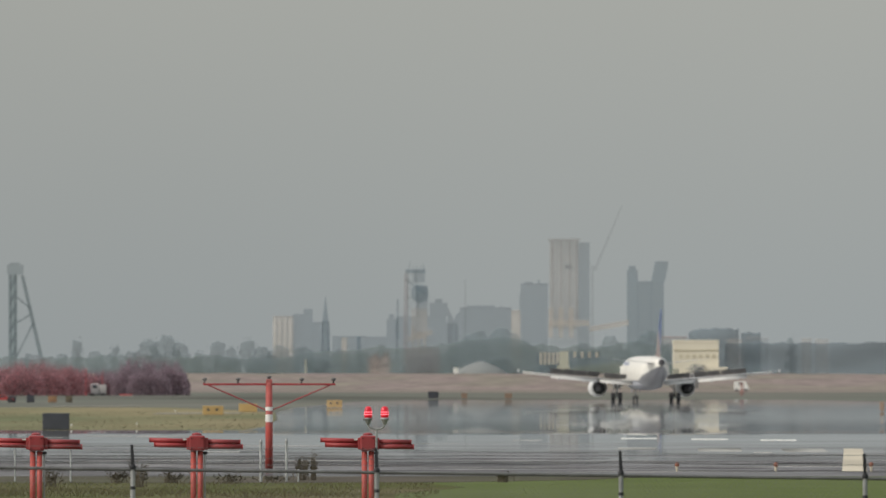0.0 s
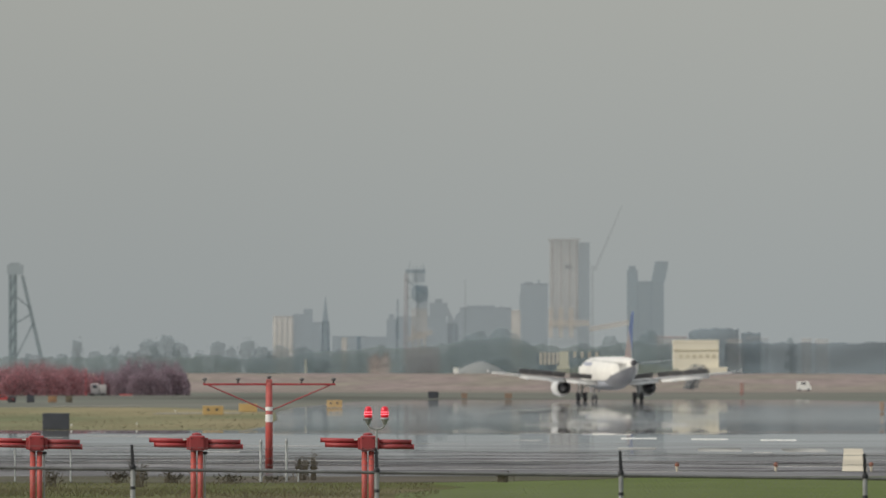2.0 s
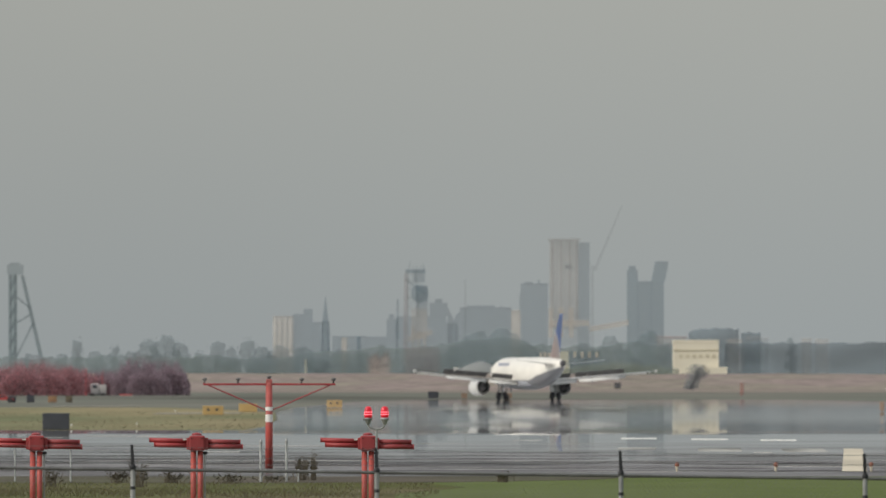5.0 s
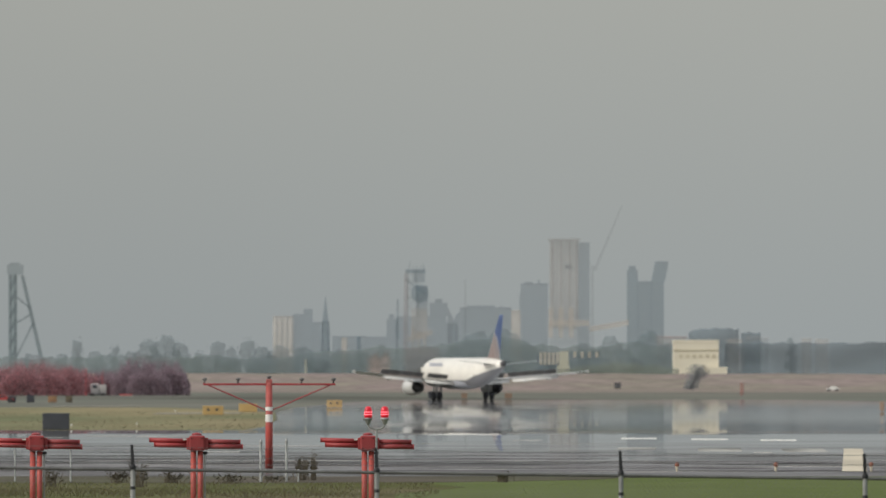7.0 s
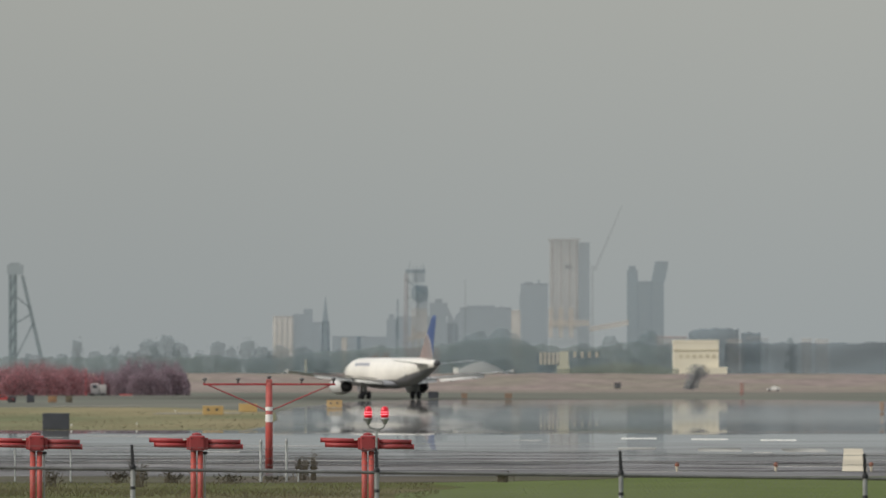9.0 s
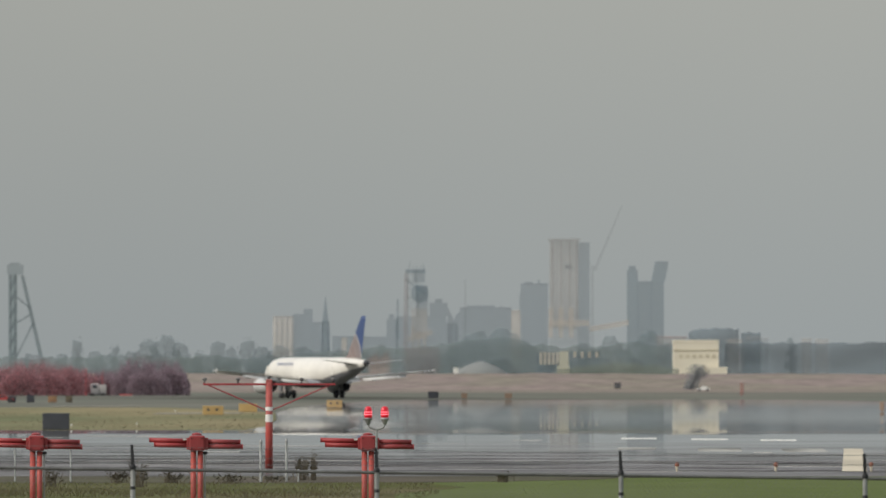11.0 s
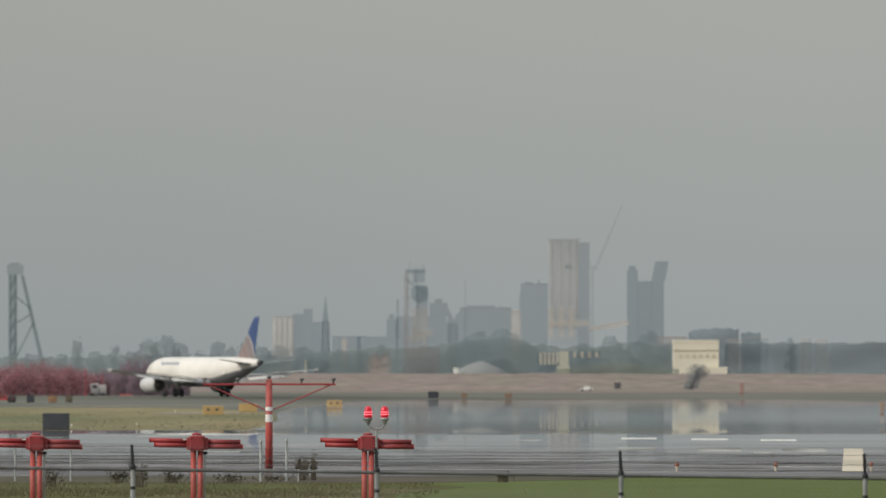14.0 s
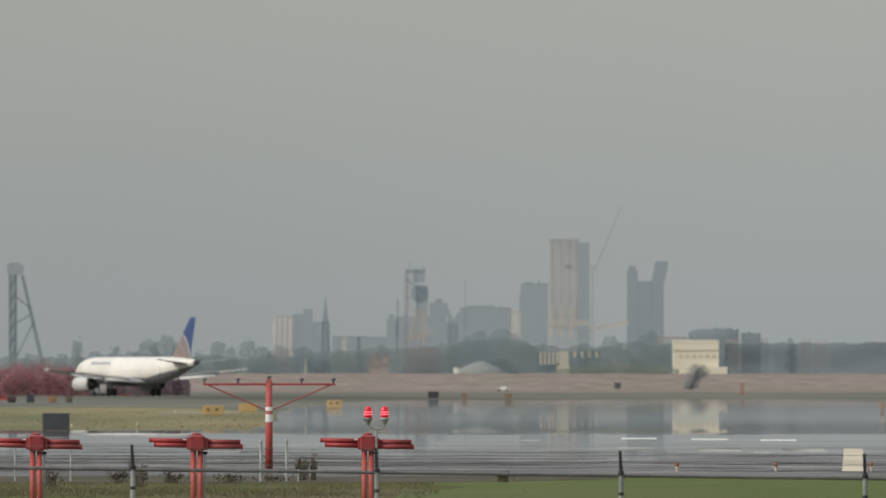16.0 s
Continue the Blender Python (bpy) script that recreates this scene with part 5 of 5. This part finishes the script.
def gabled_house(x0, x1, eave, ridge, d, wall, roof, label):
    """A small far house with a pitched roof, a chimney and two windows."""
    g = thing("house", pose((x0 + x1) / 2, d, 0), label, "house", "far houses")
    w = (x1 - x0) / 2
    part("wall", loft(bmesh.new(), [[Vector((x, y, z)) for x, z in ((-w, 0), (-w, eave), (0, ridge - .2), (w, eave), (w, 0))] for y in (0, 8)]), wall, g)
    for side in (-1, 1):
        part("roof", loft(bmesh.new(), [[Vector((x, y, z)) for x, z in ((0, ridge), (side * w * 1.1, eave - .2), (side * w * 1.1, eave + .15), (0, ridge + .35))] for y in (-.4, 8.4)]), roof, g, "faded red pitched roof")
        part("window", boxed(side * w * .45 - .4, side * w * .45 + .4, -.12, -.02, eave - 2.2, eave - .9), HAZE_GLASS, g)
    part("chimney", boxed(w * .3, w * .3 + .7, 3, 3.7, ridge - .8, ridge + 1.1), HAZE_BRICK, g)


gabled_house(-24.6, -21.2, 8.9, 11.2, 3405, HOUSE_PINK, HAZE_ROOF, "small pale house with a faded red roof in haze")
gabled_house(-20.9, -17.8, 9.2, 11.6, 3400, HOUSE_PINK, HAZE_ROOF, "small pale house with a faded red roof in haze")
g = thing("chimney_stack", pose(-31.0, 3740, 0), "dark slim chimney stack among far sheds", "chimney")
part("shaft", tube(bmesh.new(), (0, 0, 0), (0, 0, 18.6), .95, .7, 12), HAZE_STEEL, g, "", True)
part("rim", tube(bmesh.new(), (0, 0, 18.2), (0, 0, 18.9), .85, .85, 12), HAZE_STEEL, g)


def plantation(name, mat, label, x0, x1, d, top, deep):
    """A long continuous wood as one closed, uneven mass of foliage."""
    verts, faces = [], []
    nx = int((x1 - x0) / .8)
    prof = [(0, 0), (-.3, .25), (-.2, .5), (0, .72), (.5, .88), (1.3, .97), (deep * .5, 1.0), (deep - 1, .96), (deep, .7), (deep, 0)]
    fine = []
    for (y0, u0), (y1, u1) in zip(prof, prof[1:]):
        cuts = max(1, round(abs(u1 - u0) * 16))
        fine += [(y0 + (y1 - y0) * k / cuts, u0 + (u1 - u0) * k / cuts) for k in range(cuts)]
    prof = fine + [prof[-1]]
    n = len(prof)
    for i in range(nx + 1):
        x = x0 + i * .8
        h = top(x)
        for dy, u in prof:
            k = noise.noise((x * .5, dy * .4, u * h * .5)) + .4 * noise.noise((x * 1.5, dy, u * h * 1.4))
            verts.append((x + .3 * k, d + dy - .35 * k, max(0, u * h + (.45 * k if u > .6 else 0))))
    for i in range(nx):
        for j in range(n):
            q, r = i * n + j, i * n + (j + 1) % n
            faces.append((q, r, r + n, q + n))
    faces.append(tuple(range(n)))
    faces.append(tuple(range(nx * n, nx * n + n)))
    ob = raw(name, verts, faces, mat)
    ob.data.polygons.foreach_set("use_smooth", [True] * len(faces))
    tagged(ob, label, "trees", kind="stuff")


# scrub green lightened and part see-through for haze
BANK = material("scrub_green", (0.23, 0.265, 0.205), 0.95, vary=0.25, grain=0.2, alt=(0.26, 0.275, 0.225), solid=0.4, leafy=0.4, sheen=0.3, spec=0.0)
plantation("tree_plantation", HAZED_HEDGE, "long dense plantation of trees, tinted pale blue-green for haze", 95, 180, 3411.6, lambda x: 15.25 + .5 * noise.noise((x * .2, 0, 0)), 12)
# wood colour lifted well above real foliage to suggest haze
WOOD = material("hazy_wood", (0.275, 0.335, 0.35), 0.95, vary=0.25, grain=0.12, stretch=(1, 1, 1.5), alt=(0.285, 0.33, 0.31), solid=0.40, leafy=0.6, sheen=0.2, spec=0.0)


def wood_top(x):
    """Height of the tree line: low in the west, highest before the factory annex."""
    rise = max(0, min(1, (x + 55) / 30))
    return (10.8 + 3.4 * rise + 3.2 * math.exp(-((x - 17) / 11) ** 2) + 2.0 * math.exp(-((x - 66) / 6) ** 2)
            + 1.6 * noise.noise((x * .07, .5, 3)) + 1.1 * noise.noise((x * .21, 1, 7)))


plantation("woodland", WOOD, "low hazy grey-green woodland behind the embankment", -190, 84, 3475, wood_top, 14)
plantation("tree_belt", HAZED_HEDGE, "dark flat-topped belt of trees behind the cream building", 91.6, 110.6, 3771, lambda x: 21.9 + .8 * noise.noise((x * .3, 2, 0)) - .35 * max(0, 95 - x), 10)
plantation("tree_belt", HAZED_HEDGE, "lower dark belt of trees behind the plantation", 110.8, 118.2, 3766, lambda x: 20.3 + .8 * noise.noise((x * .4, 5, 0)), 8)
plantation("grassy_bank", BANK, "hazy pale green scrub slope behind the embankment", 33, 70, 3010, lambda x: 8.0 + .6 * noise.noise((x * .15, 3, 0)) - .10 * abs(x - 52), 6)
for x0, x1, top, m in ((103.3, 108.6, 17.2, HAZE_HOUSE), (110.3, 118.1, 17.7, HAZE_CRANE), (130.4, 133.7, 17.5, HAZE_HOUSE), (135.3, 139.8, 17.2, HAZE_HOUSE)):
    block("house", x0, x1, top, 3681, 9, m, "pale low house behind the plantation", rows=0, cols=0, roof=HAZE_HOUSE)

# far trees west of the silos: x, distance, width, height
for i, (x, d, w, h) in enumerate((
    (-152, 3771, 12.6, 11.7), (-138.2, 3681, 8.2, 11.9), (-135.9, 3771, 6.3, 18.9), (-122.8, 3591, 10, 12.3), (-119.1, 3681, 7, 15.6),
    (-110.4, 3591, 8, 12.9), (-104.4, 3591, 10.4, 17.3), (-99.8, 3627, 13.3, 18.7), (-93.2, 3591, 8.8, 16.7), (-87.6, 3501, 11.7, 10.3),
    (-86.4, 3591, 8, 12.9), (-81.8, 3681, 10.7, 16.8), (-74.9, 3501, 15.6, 10.3), (-74.2, 3591, 8, 14.9), (-69.8, 3645, 8.9, 17.9),
    (-64, 3591, 10, 14.9), (-61.2, 3501, 13.7, 10.7))):
    far_tree(x, d, w, h, "hazy grey-green tree beyond the embankment", 70 + i)
# far trees round the process plant: x, distance, width, height
for i, (x, d, w, h) in enumerate((
    (-56.8, 3591, 12, 14.9), (-48.8, 3591, 12, 13.7), (-42.6, 3412, 13.3, 10.1), (-35.9, 3501, 11.7, 12.7), (-28.1, 3501, 11.7, 11.9),
    (-21.8, 3591, 9.2, 13.7), (-8.4, 3448, 15.4, 10.2), (-1.8, 3501, 7.8, 12.1), (3.2, 3591, 10, 14.9), (12.2, 3591, 14, 19.7),
    (17.8, 3322, 14.8, 9.6), (22.4, 3627, 16.2, 19.5))):
    far_tree(x, d, w, h, "hazy grey-green tree beyond the embankment", 100 + i)
# far trees east of the towers: x, distance, width, height
for i, (x, d, w, h) in enumerate((
    (28.9, 3555, 11.9, 16), (35.7, 3448, 11.5, 11), (40.2, 3196, 10.7, 9.3), (51.2, 3591, 12, 14.9), (49.7, 3232, 12.6, 9.7),
    (60.7, 3681, 12.3, 19.3), (62.6, 3501, 9.8, 13), (60.5, 3232, 10.8, 9.4), (73.3, 3645, 13, 20.8), (78.8, 3591, 9.2, 16.1),
    (128.1, 3735, 5.4, 19.5))):
    far_tree(x, d, w, h, "hazy grey-green tree beyond the embankment", 130 + i)
# bush, posts and vehicles on the near side of the embankment
def leaning_bush(x, d):
    """A wind-bent bush: a slanting stem, limbs and a crown of small leaves that is heaviest at the top."""
    rnd = random.Random(7)
    t = thing("bush", pose(x, d, 0), "dark leaning bush in front of the embankment", "tree")
    lobes = ((-1.9, .7, 2.4, .8), (-1.5, 1.7, 2.4, 1.1), (-1.0, 2.9, 2.5, 1.2), (-.3, 4.1, 3.0, 1.4), (.1, 5.2, 3.7, 1.6), (.3, 6.2, 2.6, 1.2), (1.4, 4.7, 2.3, 1.4))
    bm = bmesh.new()
    for (x0, z0, r0, h0), (x1, z1, r1, h1) in zip(lobes, lobes[1:6]):
        tube(bm, (x0, 0, z0 - .8), (x1, 0, z1 - .6), .22, .16, 7)
    for x0, z0, r, h in lobes:
        tube(bm, (x0 * .6 - .6, 0, z0 * .7), (x0 + r * .5, -.3, z0 + h * .4), .08, .03, 5)
    part("trunk", bm, BARK, t)
    verts, faces = [], []
    for i in range(4600):
        x0, z0, r, h = lobes[rnd.randrange(len(lobes))]
        o = Vector((rnd.gauss(0, 1), rnd.gauss(0, 1), rnd.gauss(0, 1))).normalized() * rnd.random() ** .4
        p = Vector((x0 + o.x * r, o.y * r * .8, max(.05, z0 + o.z * h)))
        q = Vector((rnd.gauss(0, 1), rnd.gauss(0, 1), rnd.gauss(0, 1))).normalized()
        e1 = q.orthogonal().normalized() * rnd.uniform(.10, .24)
        e2 = q.cross(e1).normalized() * rnd.uniform(.10, .24)
        k = len(verts)
        verts += [tuple(p - e1), tuple(p - e2), tuple(p + e1), tuple(p + e2)]
        faces.append((k, k + 1, k + 2, k + 3))
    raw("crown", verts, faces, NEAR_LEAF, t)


leaning_bush(72.2, 2881.9)


FAR_BOARD = material("dull_board", (0.10, 0.105, 0.12), 0.8, vary=0.2, grain=1, solid=0.6)


def marker(x, d, w, z0, z1, mat, label):
    g = thing("marker_board", pose(x, d, 0), label, "marker", "marker boards")
    part("board", boxed(-w / 2, w / 2, -.1, .1, z0, z1, .05), mat, g)
    part("post", tube(bmesh.new(), (0, .1, 0), (0, .1, z1), .12, seg=8), mat, g)


marker(46.35, 2693.4, 1.9, 0.5, 2.1, FAR_BOARD, "dark board on a post by the embankment")
# red marker kept faint: mostly see-through, standing in for haze
marker(52.9, 1795.6, .8, .2, 2.3, material("hazed_red", (0.42, 0.14, 0.12), 0.8, vary=0.2, grain=2, solid=0.22), "red marker across the field, made see-through for haze")


def vehicle(name, m, length, width, height, mat, label, van=False):
    g = thing(name, m, label, "van" if van else "car")
    h = height
    if van:
        prof = ((-length / 2, .35), (-length / 2, h * .97), (length * .30, h), (length * .42, h * .62), (length / 2, h * .5), (length / 2, .35))
    else:
        prof = ((-length / 2, .35), (-length / 2, h * .62), (-length * .36, h * .66), (-length * .25, h), (length * .10, h), (length * .24, h * .66), (length / 2, h * .56), (length / 2, .35))
    bm = loft(bmesh.new(), [[Vector((x, y, z)) for x, z in prof] for y in (-width / 2, -width / 2 + .1, width / 2 - .1, width / 2)])
    part("body", bm, mat, g)
    part("window", boxed(-length * .2, length * .12, -width / 2 - .012, -width / 2 - .002, h * .68, h * .9), BLACK, g, "dark side window")
    for x in (-length * .32, length * .32):
        for y in (-width / 2 + .08, width / 2 - .08):
            part("wheel", tube(bmesh.new(), (x, y - .1, .33), (x, y + .1, .33), .33, seg=14), BLACK, g)
    return g


VAN_WHITE = material("van_paint", (0.80, 0.79, 0.75), 0.4, vary=0.04, grain=1)
CAR_RED = material("car_red", (0.45, 0.06, 0.06), 0.4, vary=0.08, grain=1)
road = slab("perimeter_road", ((-600, 2478), (600, 2478), (600, 2490), (-600, 2490)), -.2, .03, TAXI, "grey perimeter road before the embankment")
tagged(road, category="road", kind="structure")
van = vehicle("van", pose(70, 2483, .03), 3.5, 1.8, 2.4, VAN_WHITE, "white panel van driving along the perimeter road", True)
car = vehicle("car", pose(90, 2486, .03), 3.1, 1.6, 1.2, VAN_WHITE, "small white car driving along the perimeter road")

# parked service vehicles and gear near the red trees
TRUCK_WHITE = material("dusty_truck_paint", (0.62, 0.59, 0.57), 0.6, vary=0.15, grain=3)


def truck():
    g = thing("service_truck", pose(-53.94, 1580.1, 0), "white service truck parked by red trees", "truck")
    part("cab", boxed(-.9, .35, -.9, .9, .6, 2.25, .15), TRUCK_WHITE, g, "white cab")
    part("box", boxed(.4, 1.5, -.9, .9, .7, 2.1, .06), material("truck_box", (0.5, 0.48, 0.46), 0.6, vary=0.1, grain=2), g)
    part("window", boxed(-.6, .1, -.92, -.9, 1.55, 2.1), SIGN_DARK, g)
    for x in (-.7, 1.1):
        part("wheel", tube(bmesh.new(), (x, -.9, .4), (x, -.6, .4), .4, seg=14), BLACK, g)
        part("wheel", tube(bmesh.new(), (x, .6, .4), (x, .9, .4), .4, seg=14), BLACK, g)
    part("chassis", boxed(-1.3, 1.5, -.7, .7, .4, .7, .04), STEEL, g)
    part("antenna", tube(bmesh.new(), (.9, .2, 2.1), (.9, .2, 4.2), .05, seg=6), RED_PAINT, g, "thin red whip mast")


truck()


def mast(x, d, h):
    g = thing("wind_mast", pose(x, d, 0), "thin red pole beside the trees", "mast")
    part("pole", tube(bmesh.new(), (0, 0, 0), (0, 0, h), .07, .04, 8), RED_PAINT, g)
    part("foot", boxed(-.3, .3, -.3, .3, 0, .35, .05), WHITE_PAINT, g)


g = thing("white_mast", pose(-40.09, 2962.7, 0), "short white mast behind the embankment", "mast")
part("pole", tube(bmesh.new(), (0, 0, 0), (0, 0, 8.68), .32, .18, 8), PALE_COL, g)
part("foot", boxed(-.6, .6, -.6, .6, 0, 1.0, .1), PALE_COL, g)
mast(-54.35, 1544.2, 4.6)
vehicle("parked_car", pose(-54.85, 1265.9, 0, 0, 0, 0), 2.6, 1.7, .95, CAR_RED, "small red car parked by the taxiway")
for x, w, h, mat, lab in ((-53.79, 1.0, .75, SIGN_DARK, "dark equipment cabinet by the taxiway"), (-51.46, .95, .95, SIGN_DARK, "dark equipment cabinet by the taxiway"), (-48.72, 1.1, .8, material("rust_brown", (0.34, 0.20, 0.11), 0.8, vary=0.2, grain=3), "rusty brown equipment box"), (-46.67, .8, .8, WEED, "weathered brown equipment box in grass")):
    g = thing("equipment_cabinet", pose(x, 1266, 0), lab, "cabinet", "cabinets")
    part("body", boxed(-w / 2, w / 2, -.4, .4, .05, h, .04), mat, g)
    part("lid", boxed(-w / 2 - .04, w / 2 + .04, -.45, .45, h, h + .06, .02), mat, g)
g = thing("barrier_block", pose(-48.25, 1544.2, 0), "red and white barrier block on the grass", "barrier")
part("base", boxed(-1.0, 1.0, -.3, .3, 0, .45, .05), WHITE_PAINT, g)
part("band", boxed(-.95, .95, -.32, .32, .47, .68, .04), CAR_RED, g, "red band")
for x, d, h in ((-22.42, 850, .25), (-18.46, 612, .2), (-21.97, 600, .16)):
    g = thing("edge_marker", pose(x, d, .035), "small white edge marker in dry grass", "marker", "edge markers")
    part("stem", tube(bmesh.new(), (0, 0, 0), (0, 0, h), .03, .025, 8), CREAM_MARK, g)
    part("cap", loft(bmesh.new(), spin(((.05, h - .02), (.06, h + .03), (.02, h + .07)), 8)), WHITE_PAINT, g)


# ---- what moves ----
def motions():
    walk(airliner, [(0, pose(26.34, 1318.1, 0.05, 0, 0, 5.05)),
                    (1, pose(24.6, 1333.7, 0.05, 0, 0, 6.81)),
                    (2, pose(22.18, 1349.0, 0.05, 0, 0, 8.55)),
                    (3, pose(19.19, 1364.0, 0.05, 0, 0, 10.27)),
                    (4, pose(15.69, 1378.6, 0.05, 0, 0, 11.96)),
                    (5.2, pose(10.92, 1395.7, 0.05, 0, 0, 13.97)),
                    (6.5, pose(5.14, 1413.6, 0.05, 0, 0, 16.12)),
                    (8, pose(-2.22, 1433.5, 0.077, 0, 0, 18.56)),
                    (9, pose(-7.46, 1446.4, 0.118, 0, 0, 20.15)),
                    (10.2, pose(-14.04, 1461.4, 0.177, 0, 0, 22.04)),
                    (11.5, pose(-21.42, 1477.0, 0.238, 0, 0, 24.06)),
                    (13, pose(-30.07, 1494.4, 0.303, 0, 0, 26.34)),
                    (14, pose(-35.78, 1505.5, 0.345, 0, 0, 27.84)),
                    (15, pose(-41.3, 1516.3, 0.384, 0, 0, 29.32)),
                    (16, pose(-46.5, 1526.7, 0.419, 0, 0, 30.77))])
    for panel, hinge in spoilers:
        walk(panel, [(t, hinge @ pose(0, 0, 0, a, 0, 0)) for t, a in ((0, -42), (7.0, -42), (8.0, -22), (9.0, -3), (11, 0), (16, 0))])
    # wheels turn as the airliner rolls
    steps = [i / 30 for i in range(481)]
    spots = [(15.85 * t - 0.12 * t * t) for t in steps]
    for w, x, y, r in jet_wheels:
        walk(w, [(t, pose(x, y, r, -math.degrees(s / r), 0, 0)) for t, s in zip(steps, spots)])
    walk(van, [(0, pose(73.0, 2483, .03)), (2.0, pose(88.32, 2483, .03)), (4.0, pose(103.5, 2483, .03)), (16.0, pose(199.55, 2483, .03))])
    walk(car, [(0, pose(145.98, 2486, .03, 0, 0, 180)), (2, pose(131.85, 2486, .03, 0, 0, 180)), (4, pose(117.45, 2486, .03, 0, 0, 180)), (6.5, pose(99.03, 2486, .03, 0, 0, 180)), (8, pose(88.5, 2486, .03, 0, 0, 180)), (9, pose(81.02, 2486, .03, 0, 0, 180)), (10.2, pose(71.05, 2486, .03, 0, 0, 180)), (11.5, pose(59.14, 2486, .03, 0, 0, 180)), (13, pose(45.15, 2486, .03, 0, 0, 180)), (14.5, pose(29.92, 2486, .03, 0, 0, 180)), (16, pose(14.68, 2486, .03, 0, 0, 180))])


motions()
